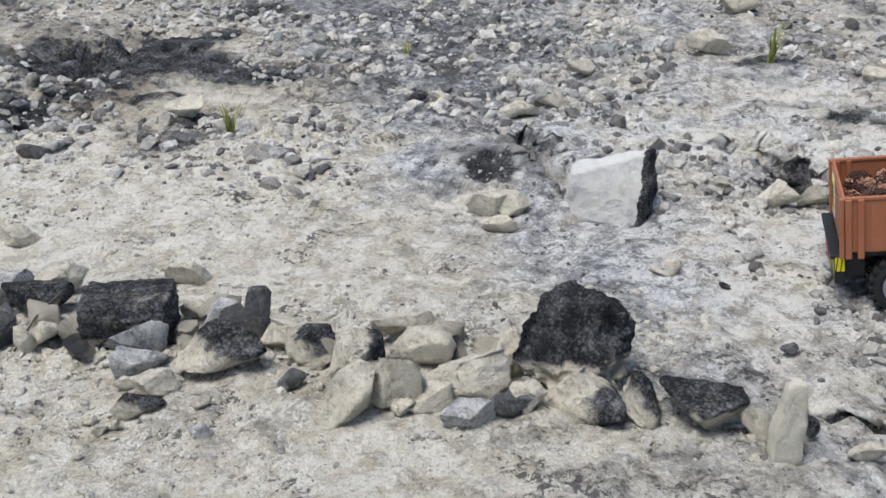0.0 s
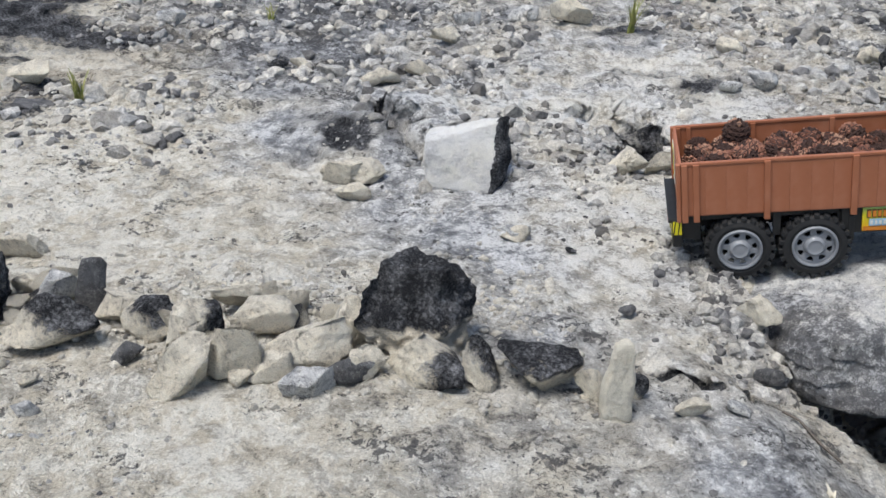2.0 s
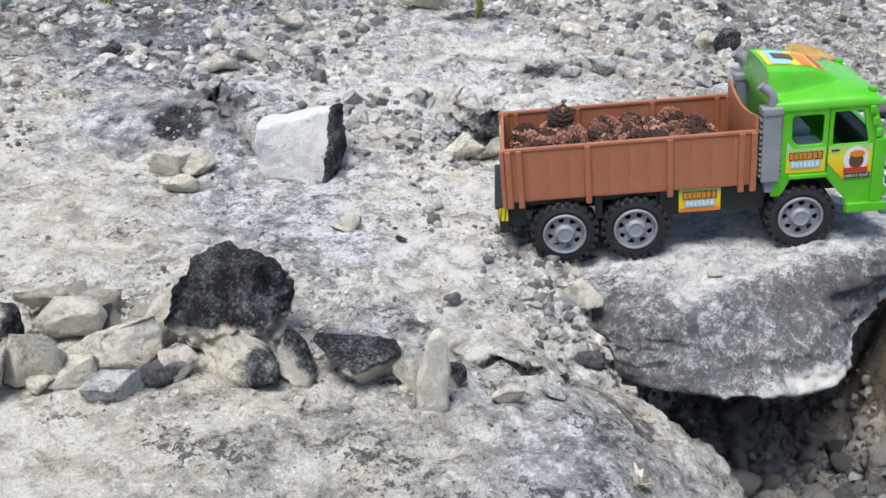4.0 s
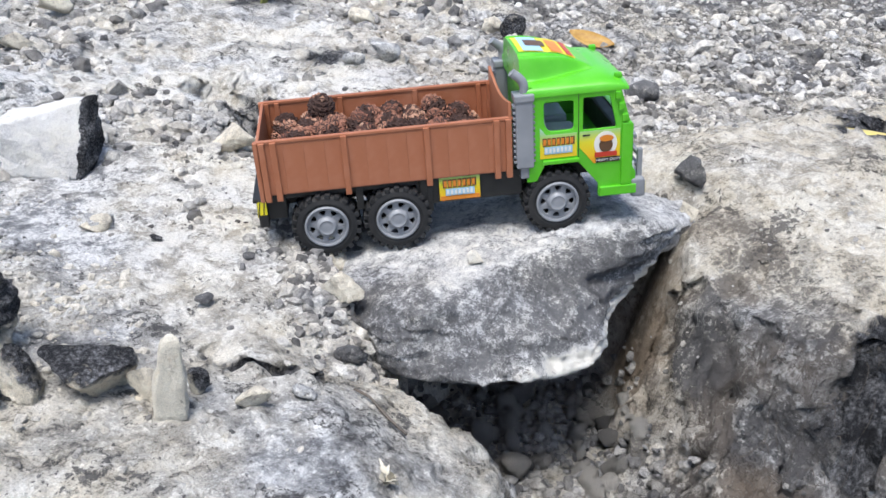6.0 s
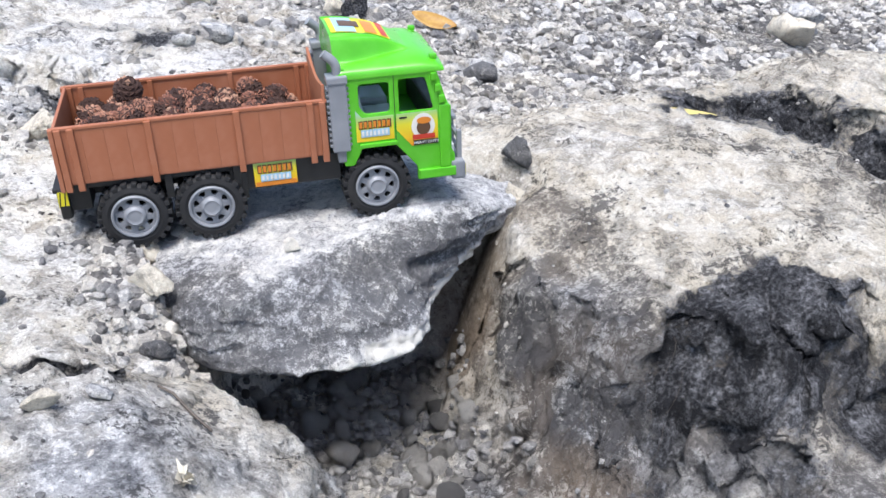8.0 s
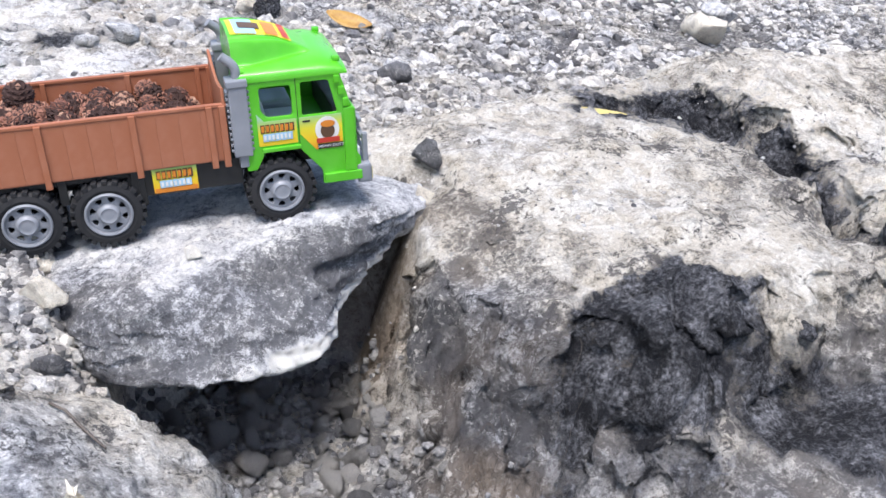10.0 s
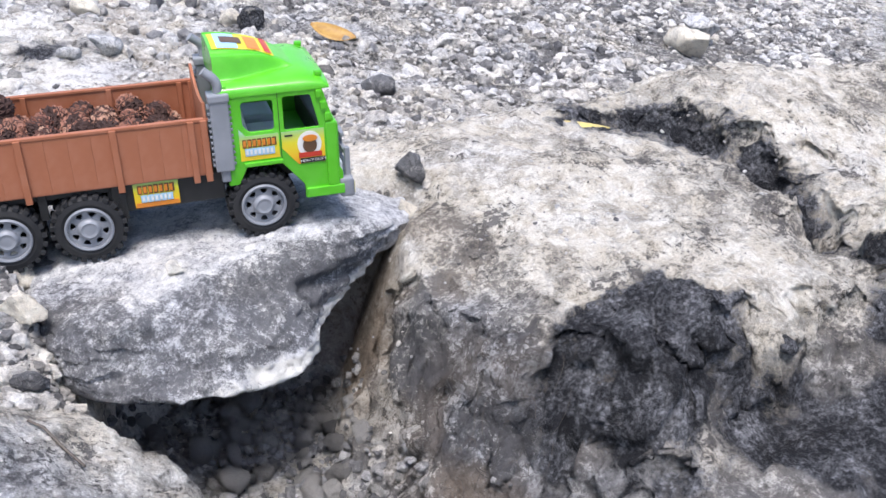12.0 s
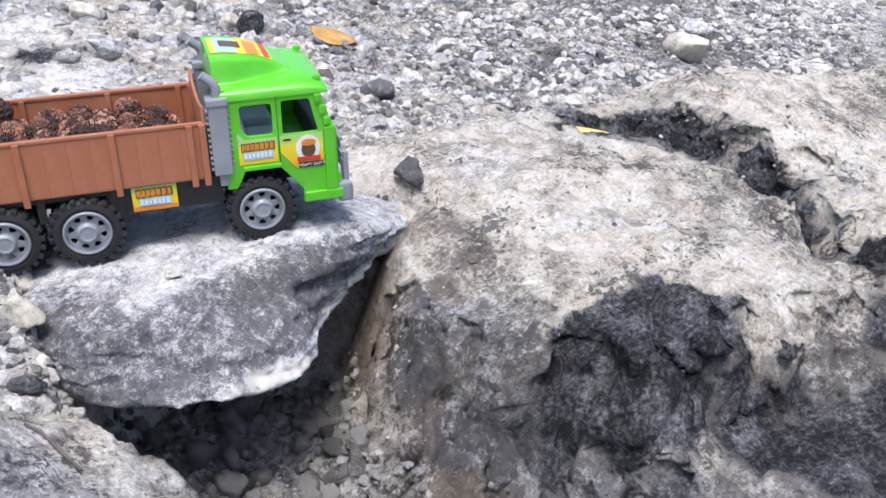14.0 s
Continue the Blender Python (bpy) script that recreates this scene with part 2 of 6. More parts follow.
def height(x, y):
    p = np.stack([x, y, np.zeros_like(x)], -1)
    big = fbm(p * 2.2, 11, 3)
    far = sm(np.hypot(x - 0.3, y - 0.6), 1.2, 6)
    calm = np.exp(-((x - 0.37) / 0.12) ** 2 - ((y - 0.66) / 0.13) ** 2)
    z = (0.007 + 0.01 * sm(y, 0.75, 1.1)) * big * (1 + 8 * far) * (1 - calm) - 0.002 * calm - 0.012 * sm(y, 0.62, 0.75) * (1 - sm(x, 0.0, 0.3)) + 0.06 * far * fbm(p * 0.5, 5, 3)
    # bedrock hump beyond the pit
    hump = sm(x, 0.54 - 0.05 * sm(0.5 - y, 0, 0.1), 0.77) * (1 - sm(y, 0.66, 0.86)) * (1 - sm(x, 1.9, 2.6))
    z = z + hump * (0.058 + 0.02 * sm(x, 0.7, 1.1) + 0.01 * fbm(p * 7, 21, 3))
    ridge2 = sm(x, 1.0, 1.12) * (1 - sm(x, 1.5, 1.9)) * np.exp(-((y - 0.66) / 0.13) ** 2)
    z = z + 0.035 * ridge2
    d = seg_dist(x + 0.035 * fbm(p * 16, 3, 4), y + 0.035 * fbm(p * 16, 4, 4), CRACK)
    z = z - 0.055 * np.exp(-(d / 0.022) ** 2) - 0.012 * np.exp(-(d / 0.07) ** 2) * sm(fbm(p * 18, 2, 3), -0.1, 0.25)
    # broken hollows in the far ground
    for hx, hy, hr, hd in ((0.39, 0.93, 0.07, 0.05), (0.36, 0.98, 0.05, 0.03), (0.03, 0.93, 0.05, 0.012),
                           (-0.55, 1.4, 0.14, 0.05), (-0.5, 1.15, 0.09, 0.03), (-0.5, 1.6, 0.1, 0.04)):
        dd = np.hypot(x - hx, (y - hy)) + 0.07 * fbm(p * 16, 8, 4)
        z = z - 0.8 * hd * (1 - sm(dd, hr * 0.3, hr))
    gap = seg_dist(x + 0.012 * fbm(p * 30, 12, 2), y + 0.012 * fbm(p * 30, 13, 2), ((0.235, 0.512), (0.262, 0.497), (0.30, 0.487)))
    z = z - 0.012 * (1 - sm(gap, 0.002, 0.015))
    wedge = seg_dist(x, y, ((0.068, 1.03), (0.10, 0.94), (0.126, 0.875)))
    z = z - 0.035 * (1 - sm(wedge + 0.01 * fbm(p * 30, 14, 2), 0.004, 0.022))
    # the bank of the white block
    z = z + 0.034 * np.exp(-((x - 0.11) / 0.09) ** 2 - ((y - 0.96) / 0.08) ** 2)
    # pit
    wob = 0.012 * fbm(p * 16, 31, 3)
    lx = rim_x(y, LEFT_RIM) + wob
    rx = rim_x(y, RIGHT_RIM) + wob
    reach = (1 - sm(y, 0.63, 0.665)) * sm(y, -0.15, 0.15)
    floor = -0.155 + 0.075 * sm(0.52 - y, 0.0, 0.24) + 0.006 * fbm(p * 40, 6, 2)
    into = np.minimum(sm(x - lx, -0.012, 0.075), 1 - sm(x - rx, -0.045 - 0.04 * sm(0.5 - y, 0, 0.15), 0.012)) * reach
    shoulder = 0.03 * sm(x - lx, -0.09, 0.0) * sm(0.6 - y, 0, 0.1) * reach * (1 - sm(x, 0.5, 0.56))
    z = (z - shoulder) * (1 - into) + floor * into
    # low shelf at the foot of the dark face
    shelf = sm(x, 0.56, 0.66) * (1 - sm(y, 0.27, 0.335)) * sm(y, -0.3, 0.1)
    z = z * (1 - shelf) + shelf * np.minimum(z, -0.012 + 0.012 * fbm(p * 14, 9, 3) + 0.08 * sm(x, 0.78, 0.98))
    # the bed of the slab, and the even ground at its end
    ang = np.arctan2(y - SLAB_CENTRE[1], x - SLAB_CENTRE[0])
    ratio = np.hypot(x - SLAB_CENTRE[0], y - SLAB_CENTRE[1]) / np.maximum(star(SLAB_LIP, SLAB_CENTRE, ang), 1e-3)
    under = 1 - sm(ratio, 0.99, 1.08 + 0.14 * sm(x, 0.56, 0.62) * sm(0.66 - y, 0, 0.05))
    z = z * (1 - under) + under * np.minimum(z, slab_z(x, y) - 0.02)
    # crust and grain
    rough = 0.5 + 0.5 * sm(fbm(p * 5, 15, 2), -0.2, 0.4)
    broken = sm(fbm(p * 4.2, 25, 3), -0.05, 0.35) * (0.35 + 0.65 * sm(x, 0.5, 0.62))
    z = z + 0.0045 * rough * ridged(p * 22, 17, 3) + 0.0026 * fbm(p * 75, 19, 3) + 0.0015 * fbm(p * 190, 23, 2)
    z = z + 0.007 * ridged(p * 27, 37, 3) * sm(y, 0.86, 1.1) * (1 - hump)
    # flaked patches: shallow steps with ragged edges
    step = fbm(p * 11, 27, 4)
    z = z - 0.005 * broken * sm(step, 0.05, 0.11) - 0.004 * broken * sm(fbm(p * 24, 29, 3), 0.16, 0.24)
    z = z + hump * (1 - under) * (0.0045 * ridged(p * 13, 33, 4) + 0.004 * ridged(p * 37, 35, 3))
    return z, into


def axis(a, b, step, grow, end):
    fine = np.arange(a, b, step)
    up, dn, s, u, d = [], [], step, b, a
    while u < end:
        up.append(u)
        s *= grow
        u += s
    s = step
    while d > -end:
        s *= grow
        d -= s
        dn.append(d)
    return np.concatenate([dn[::-1], fine, up])


def build_ground():
    gx = axis(-0.7, 1.5, 0.0034, 1.04, 80.0)
    gy = axis(0.22, 1.25, 0.0034, 1.04, 80.0)
    X, Y = np.meshgrid(gx, gy)
    x, y = X.ravel(), Y.ravel()
    z, into = height(x, y)
    nx, ny = len(gx), len(gy)
    Z = z.reshape(ny, nx)
    slope = np.hypot(np.gradient(Z, gx, axis=1), np.gradient(Z, gy, axis=0)).ravel()
    p = np.stack([x, y, z], -1)
    steep = sm(slope, 0.4, 1.6)[:, None]
    near = (1 - sm(np.hypot(x - 0.4, y - 0.6), 1.0, 2.0))[:, None]
    wander = np.stack([fbm(p * 26, s, 4) for s in (41, 47, 53)], -1) * np.array([0.015, 0.015, 0.010])
    crag = np.stack([ridged(p * 48, s, 3) for s in (43, 49, 55)], -1) * np.array([0.011, 0.011, 0.009])
    ang = np.arctan2(y - SLAB_CENTRE[1], x - SLAB_CENTRE[0])
    clear = sm(np.hypot(x - SLAB_CENTRE[0], y - SLAB_CENTRE[1]) / np.maximum(star(SLAB_LIP, SLAB_CENTRE, ang), 1e-3), 1.05, 1.3)[:, None]
    broken = np.exp(-(((x - 0.70) / 0.10) ** 2 + ((y - 0.34) / 0.07) ** 2) ** 2)[:, None]
    blocks = np.stack([ridged(p * 24, s, 4) for s in (81, 83, 85)], -1) * np.array([0.016, 0.016, 0.014])
    p = p + ((wander + crag) * steep + blocks * broken) * near * clear
    idx = np.arange(nx * ny).reshape(ny, nx)
    f = np.stack([idx[:-1, :-1], idx[:-1, 1:], idx[1:, 1:], idx[1:, :-1]], -1).reshape(-1, 4)
    q = np.stack([x, y, z], -1)
    blot = fbm(q * 9, 61, 3)
    # black crust on the bedrock face; crack and hollows also get painted shade
    fx, fy = x + 0.04 * fbm(q * 22, 71, 4), y + 0.03 * fbm(q * 22, 73, 4)
    face = np.exp(-(((fx - 0.682) / 0.084) ** 2 + ((fy - 0.345) / 0.056) ** 2) ** 4) * sm(0.096 - z, 0, 0.012)
    seam = np.exp(-(seg_dist(x, y, CRACK) / 0.085) ** 2) * (0.9 + 1.5 * fbm(q * 17, 65, 4))
    low = np.exp(-(seg_dist(x, y, ((0.74, 0.31), (0.80, 0.25), (0.88, 0.15))) / 0.05) ** 2)
    # last term: shade painted along the narrow gap
    crust_shade = 0.5 * sm(x, 0.56, 0.66) * sm(0.36 - y, 0, 0.08) * sm(fbm(q * 14, 75, 4), -0.25, 0.3) + face * (1.05 + 0.45 * fbm(q * 24, 63, 3)) + 0.8 * low * (0.8 + 0.9 * fbm(q * 20, 66, 3)) + 0.55 * seam + (0.7 + 0.9 * fbm(q * 20, 79, 4)) * np.exp(-(seg_dist(x, y, CRACK) / 0.022) ** 2) + 0.35 * blot - 0.06 + 0.8 * np.exp(-(seg_dist(x, y, ((0.235, 0.512), (0.262, 0.497), (0.30, 0.487))) / 0.009) ** 2)
    left = 1 - sm(x + 0.35 * (y - 0.6), -0.08, 0.20)
    warmth = 0.34 * left + 0.05 * sm(x, 0.6, 0.7) - (0.06 - 0.13 * sm(x, 0.08, 0.25)) * (1 - left) * (1 - sm(x, 0.55, 0.8)) + 0.24 * sm(x, 0.58, 0.7) * sm(z, -0.02, 0.05)
    # painted shade in the hollows, dark soil on the mounds
    for hx, hy, hr in ((0.39, 0.93, 0.06), (0.36, 0.98, 0.05), (-0.55, 1.4, 0.16), (-0.5, 1.15, 0.1), (-0.43, 1.43, 0.12), (-0.3, 1.34, 0.09), (-0.3, 1.04, 0.05), (0.51, 1.10, 0.06), (0.53, 0.92, 0.045), (0.045, 0.94, 0.05), (0.0, 1.0, 0.05), (0.09, 1.03, 0.02)):
        crust_shade = crust_shade + 0.5 * np.exp(-(np.hypot(x - hx, y - hy) / hr) ** 2)
    lichen = 0.3 * sm(blot, -0.1, 0.5) - 0.5 * sm(x, 0.02, 0.2) * (1 - sm(x, 0.5, 0.65)) * (1 - sm(y, 1.1, 1.6)) * sm(y, 0.5, 0.7) + (0.36 - 0.46 * sm(x, 0.1, 0.28)) * sm(x - 0.5 * (y - 0.45), -0.1, 0.1) * (1 - sm(x, 0.4, 0.6)) * (1 - sm(y, 0.5, 0.75)) + 0.4 * sm(y, 0.95, 1.3) * (1 - sm(x, 0.0, 0.4)) - 0.42 * left
    # hump mottling; pit wall below the rim: grey lichen with its shade painted in
    lichen = lichen + (-0.06 + 0.9 * fbm(q * 12, 69, 4)) * sm(x, 0.6, 0.7) * sm(0.8 - y, 0, 0.1) + (0.4 + 1.3 * fbm(q * 13, 67, 4)) * sm(x, 0.5, 0.6) * (1 - sm(z, 0.02, 0.06)) * (1 - sm(y, 0.56, 0.64)) + 0.4 * sm(x, 0.75, 1.1) * sm(y, 0.8, 0.95) + 0.3 * sm(x, 1.3, 1.6) + 0.25 * sm(x, 0.54, 0.6) * (1 - sm(x, 0.66, 0.74)) * sm(y, 0.42, 0.5) * (1 - sm(y, 0.56, 0.64))
    clay = 0.5 * sm(x, 0.5, 0.56) * (1 - sm(x, 0.63, 0.67)) * sm(y, 0.48, 0.53) * (1 - sm(z, -0.02, 0.02)) * sm(z, -0.15, -0.13) + 0.8 * np.exp(-(((x - 0.605) / 0.06) ** 2 + ((y - 0.385) / 0.06) ** 2)) * sm(0.02 - z, 0, 0.04) * sm(blot, -0.2, 0.3)
    clay = clay + 0.26 * sm(x, 0.52, 0.58) * (1 - sm(x, 0.68, 0.75)) * (1 - sm(z, 0.02, 0.06)) * (1 - sm(y, 0.56, 0.62)) * sm(fbm(q * 12, 64, 4), -0.05, 0.3)
    clay = clay + 0.7 * sm(blot, -0.2, 0.3) * np.exp(-(((x + 0.5) / 0.25) ** 2 + ((y - 1.3) / 0.3) ** 2))
    # shade painted down the wedge crack, then dark soil and far patches
    crust_shade = crust_shade + 0.6 * np.exp(-(seg_dist(x, y, ((0.068, 1.03), (0.10, 0.94), (0.126, 0.875))) / 0.014) ** 2) + 0.75 * np.exp(-(((x - 0.045 - 0.6 * (0.92 - y)) / 0.05) ** 2 + ((y - 0.915) / 0.045) ** 2)) * sm(fbm(q * 24, 58, 4), -0.25, 0.15) + 0.4 * sm(fbm(q * 3.2, 57, 4), 0.02, 0.3) * sm(y, 1.05, 1.35) * (1 - 0.6 * sm(x, 0.0, 0.3))
    crust_shade = crust_shade + 0.42 * sm(fbm(q * 11, 77, 4), 0.08, 0.35) * sm(y, 0.8, 1.1)
    clay = clay + 0.08 * sm(x, 0.56, 0.68) * (1 - sm(y, 0.8, 0.95))
    foot = sm(x, 0.62, 0.70) * (1 - sm(y, 0.26, 0.335))
    lichen = lichen + 0.5 * foot
    crust_shade = crust_shade + 0.1 * foot * (1 + 1.6 * fbm(q * 16, 62, 4))
    spot = np.exp(-(((x - 0.104) / 0.016) ** 2 + ((y - 0.464) / 0.010) ** 2)) * sm(fbm(q * 60, 68, 3), -0.4, 0.1)
    warmth, lichen = warmth + 0.5 * spot, lichen - 1.2 * spot
    lichen = np.clip(lichen, -0.5, 0.72)
    # away from the site the ground evens out
    site = 1 - sm(np.hypot(x - 0.4, y - 0.7) + 0.3 * fbm(q * 1.5, 56, 3), 1.3, 2.8)
    lichen = 0.15 + 0.3 * fbm(q * 1.1, 54, 3) + (lichen - 0.15 - 0.3 * fbm(q * 1.1, 54, 3)) * site
    warmth = 0.05 + (warmth - 0.05) * site
    me = mesh_of("ground", p, f, True, {"crust_shade": crust_shade, "warmth": warmth, "lichen": lichen, "clay": np.clip(clay, 0, 1)})
    me.materials.append(ground_mat)
    ob = new("ground", me)
    return tagged(ob, "pale weathered limestone ground with a rubble-filled pit", "ground", kind="structure")


ground = build_ground()


def ground_z(x, y):
    return float(height(np.array([x]), np.array([y]))[0][0])


# ---- rocks ----
def rock_mesh(name, level, seed, cuts=9, rough=0.09, box=0.35, crust_shade=None, warmth=0.1, squash=(1, 1, 1), lichen=0.0):
    """An angular stone about 1 across: a ball cut by random planes, then roughened. char(v) gives the black crust."""
    rng = np.random.RandomState(seed)
    v, f = ICO[level]
    v = v.copy()
    m = np.abs(v).max(1, keepdims=True)
    v = v * (1 - box) + box * v / m * 0.85
    for k in range(cuts):
        nrm = rng.normal(size=3)
        nrm /= np.linalg.norm(nrm)
        dist = rng.uniform(0.34, 0.62)
        over = np.maximum(v @ nrm - dist, 0)
        v = v - over[:, None] * nrm * 0.985
    unit = v / np.linalg.norm(v, axis=1, keepdims=True)
    v = v + unit * (rough * 0.8 * fbm(v * 2.4 + seed * 1.7, seed, 5, 0.6) + rough * 0.7 * ridged(v * 5 + seed, seed + 9, 5))[:, None]
    v = v * np.array(squash)
    lo, hi = v.min(0), v.max(0)
    v = (v - (lo + hi) / 2) / (hi - lo)
    at = {"warmth": np.full(len(v), warmth), "lichen": np.full(len(v), lichen)}
    c = crust_shade(v) if crust_shade else np.full(len(v), -0.6)
    at["crust_shade"] = c + 0.25 * fbm(v * 5 + seed, seed + 3, 3)
    at["clay"] = np.zeros(len(v))
    return mesh_of(name, v, f, True, at)


def stone(name, x, y, size, turn, seed, label, crust_shade=None, mat=None, lift=0.0, sink=0.12, level=4, tilt=(0, 0), cuts=9, rough=0.09, box=0.35, warmth=0.1, group="", category="stone", lichen=0.0):
    me = rock_mesh(name, level, seed, cuts, rough, box, crust_shade, warmth, lichen=lichen)
    me.transform(Matrix.Diagonal((*size, 1)))
    me.materials.append(mat or cream_mat)
    ob = new(name, me)
    z = ground_z(x, y) + size[2] * (0.5 - sink) + lift
    ob.matrix_world = pose(x, y, z, tilt[0], tilt[1], turn)
    return tagged(ob, label, category, group)


# ---- the slab across the pit ----
def build_slab():
    centre, top, lip = SLAB_CENTRE, SLAB_TOP, SLAB_LIP
    n = 420
    ang = np.linspace(0, 2 * math.pi, n, endpoint=False)
    a, b = star(top, centre, ang), star(lip, centre, ang)
    a = (a + np.roll(a, 1) + np.roll(a, -1)) / 3
    c, s = np.cos(ang), np.sin(ang)
    rows, zs = [], []

    ztop = slab_z
    inner = 46
    for k in range(1, inner + 1):
        r = a * (k / inner) ** 0.85
        x, y = centre[0] + r * c, centre[1] + r * s
        rows.append((x, y))
        zs.append(ztop(x, y) - 0.006 * (k / inner) ** 6)
    xb, yb = centre[0] + b * c, centre[1] + b * s
    front = sm(0.60 - yb, 0, 0.06)
    zb = ztop(xb, yb) - 0.022 - front * (0.027 + 0.014 * sm(xb, 0.42, 0.50)) * (1 - 0.25 * sm(xb, 0.53, 0.6))
    side = 22
    for k in range(1, side + 1):
        t = k / side
        r = a + (b - a) * (t ** 0.8)
        x, y = centre[0] + r * c, centre[1] + r * s
        rows.append((x, y))
        zs.append(zs[inner - 1] * (1 - t) + zb * t)
    under = 24
    for k in range(1, under + 1):
        t = k / under
        r = b * (1 - t) ** 1.0 + 0.0005
        x, y = centre[0] + r * c, centre[1] + r * s
        rows.append((x, y))
        zs.append(zb - 0.012 * math.sin(min(1, t * 3) * math.pi / 2) * np.ones(n) * (0.5 + front * 0.5) - 0.012 * t)
    v = np.concatenate([np.stack([x, y, z], -1) for (x, y), z in zip(rows, zs)])
    v = np.concatenate([v, [[centre[0], centre[1], ztop(*centre)], [centre[0], centre[1], v[-1][2]]]])
    m = len(rows)
    idx = np.arange(m * n).reshape(m, n)
    nxt = np.roll(idx, -1, axis=1)
    f = np.stack([idx[:-1], idx[1:], nxt[1:], nxt[:-1]], -1).reshape(-1, 4)
    ringk = np.repeat(np.arange(m), n)
    ringk = np.concatenate([ringk, [0, m]])
    body = sm(ringk, inner - 10, inner + 4)
    keep = 1 - 0.8 * sm(np.abs(ringk - (inner + side)), 3, 0)
    flake = ridged(v * np.array([14, 30, 90]), 71, 4)
    rough = 0.0026 * fbm(v * 28, 73, 4) + 0.0014 * fbm(v * 120, 79, 3)
    v[:, 2] += rough * 1.6 + 0.0016 * flake * (1 - body) + 0.0012 * ridged(v * 45, 77, 3)
    out = v[:, :2] - np.array(centre)
    out /= np.maximum(np.linalg.norm(out, axis=1, keepdims=True), 1e-6)
    v[:, :2] += out * (body * keep * (0.008 * flake + 0.009 * fbm(v * 20, 83, 4) + 0.0035 * ridged(v * 55, 81, 3)))[:, None]
    frontness = sm(ringk, inner + 1, inner + 5) * (1 - sm(ringk, inner + side - 5, inner + side))
    is_front = sm(0.61 - v[:, 1], 0, 0.05) * (1 - sm(v[:, 0], 0.59, 0.635))
    rim = sm(ringk, inner + side - 8, inner + side - 3) * is_front * sm(v[:, 0] + 0.03 * fbm(v * 25, 85, 2), 0.43, 0.50)
    # front face: dark crust and lichen, deepened by its shade painted in; rim pale
    crust_shade = 0.26 * frontness * is_front + 0.2 * fbm(v * 22, 87, 3) - 0.08 - 1.2 * rim
    lichen = 0.3 * fbm(v * 16, 89, 3) + 0.75 * sm(ringk, inner - 16, inner) * is_front - 2.4 * rim
    warmth = 0.05 + 0.12 * fbm(v * 14, 5, 3) + 0.35 * rim
    me = mesh_of("rock_slab", v, f, True, {"crust_shade": crust_shade, "lichen": lichen, "warmth": warmth, "clay": np.zeros(len(v))})
    bm = bmesh.new()
    bm.from_mesh(me)
    bm.verts.ensure_lookup_table()
    bm.faces.new([bm.verts[i] for i in idx[0]])
    bm.faces.new([bm.verts[i] for i in idx[-1][::-1]])
    bmesh.ops.delete(bm, geom=[w for w in bm.verts if not w.link_faces], context="VERTS")
    bmesh.ops.recalc_face_normals(bm, faces=bm.faces[:])
    bm.to_mesh(me)
    bm.free()
    me.materials.append(slab_mat)
    ob = new("rock_slab", me)
    return tagged(ob, "grey flaking rock slab lying across the pit", "rock slab")


slab = build_slab()


# ---- stones ----
crust_all = lambda v: np.full(len(v), 0.8)
crust_half = lambda v: np.full(len(v), 0.22)
crust_patch = lambda v: 0.45 + 1.3 * v[:, 2] + 0.9 * v[:, 0]
crust_right = lambda v: 0.12 + 2.2 * v[:, 0] - 0.4 * v[:, 1]
crust_top = lambda v: 0.14 + 1.8 * v[:, 2]
crust_boulder = lambda v: 0.95 + 4.0 * v[:, 2]

stone("boulder", 0.086, 0.545, (0.086, 0.070, 0.070), 8, 207, "black crusted boulder with a cream underside on smaller stones", crust_boulder, cream_mat, lift=0.008, sink=0.2, level=5, cuts=9, rough=0.2, box=0.55, group="row of stones", category="boulder")
def hewn(name, corners, level, label, category, mat, seed, round_off, rough, end_from=None, warmth=0.05, lichen=-0.55, group=""):
    """A six-sided stone between eight corners; from end_from on along its length it is black-crusted."""
    v, f = ICO[level]
    q = v / np.abs(v).max(1, keepdims=True)
    q = ((1 - round_off) * q + (round_off + 0.02) * v) / 2 + 0.5
    corners = np.array(corners)
    p = 0
    for a in (0, 1):
        for b in (0, 1):
            for c in (0, 1):
                w = (q[:, 0] if a else 1 - q[:, 0]) * (q[:, 1] if b else 1 - q[:, 1]) * (q[:, 2] if c else 1 - q[:, 2])
                p = p + w[:, None] * corners[a, b, c]
    centre = p.mean(0)
    out = (p - centre) / np.linalg.norm(p - centre, axis=1, keepdims=True)
    end = sm(q[:, 0] + 0.03 * fbm(p * 45, seed + 8, 3), end_from, end_from + 0.07) if end_from else np.zeros(len(p))
    p = p + out * (rough * (0.0050 * fbm(p * 30, seed, 4) + 0.0016 * ridged(p * 80, seed + 2, 4)) + end * 0.004 * ridged(p * 60, seed + 4, 3))[:, None]
    me = mesh_of(name, p - centre, f, True, {"crust_shade": -1.2 + 2.6 * end, "warmth": np.full(len(p), warmth), "lichen": lichen + 1.2 * fbm(p * 40, seed + 6, 3), "clay": np.zeros(len(p))})
    me.materials.append(mat)
    ob = new(name, me)
    ob.matrix_world = pose(*centre)
    return tagged(ob, label, category, group)


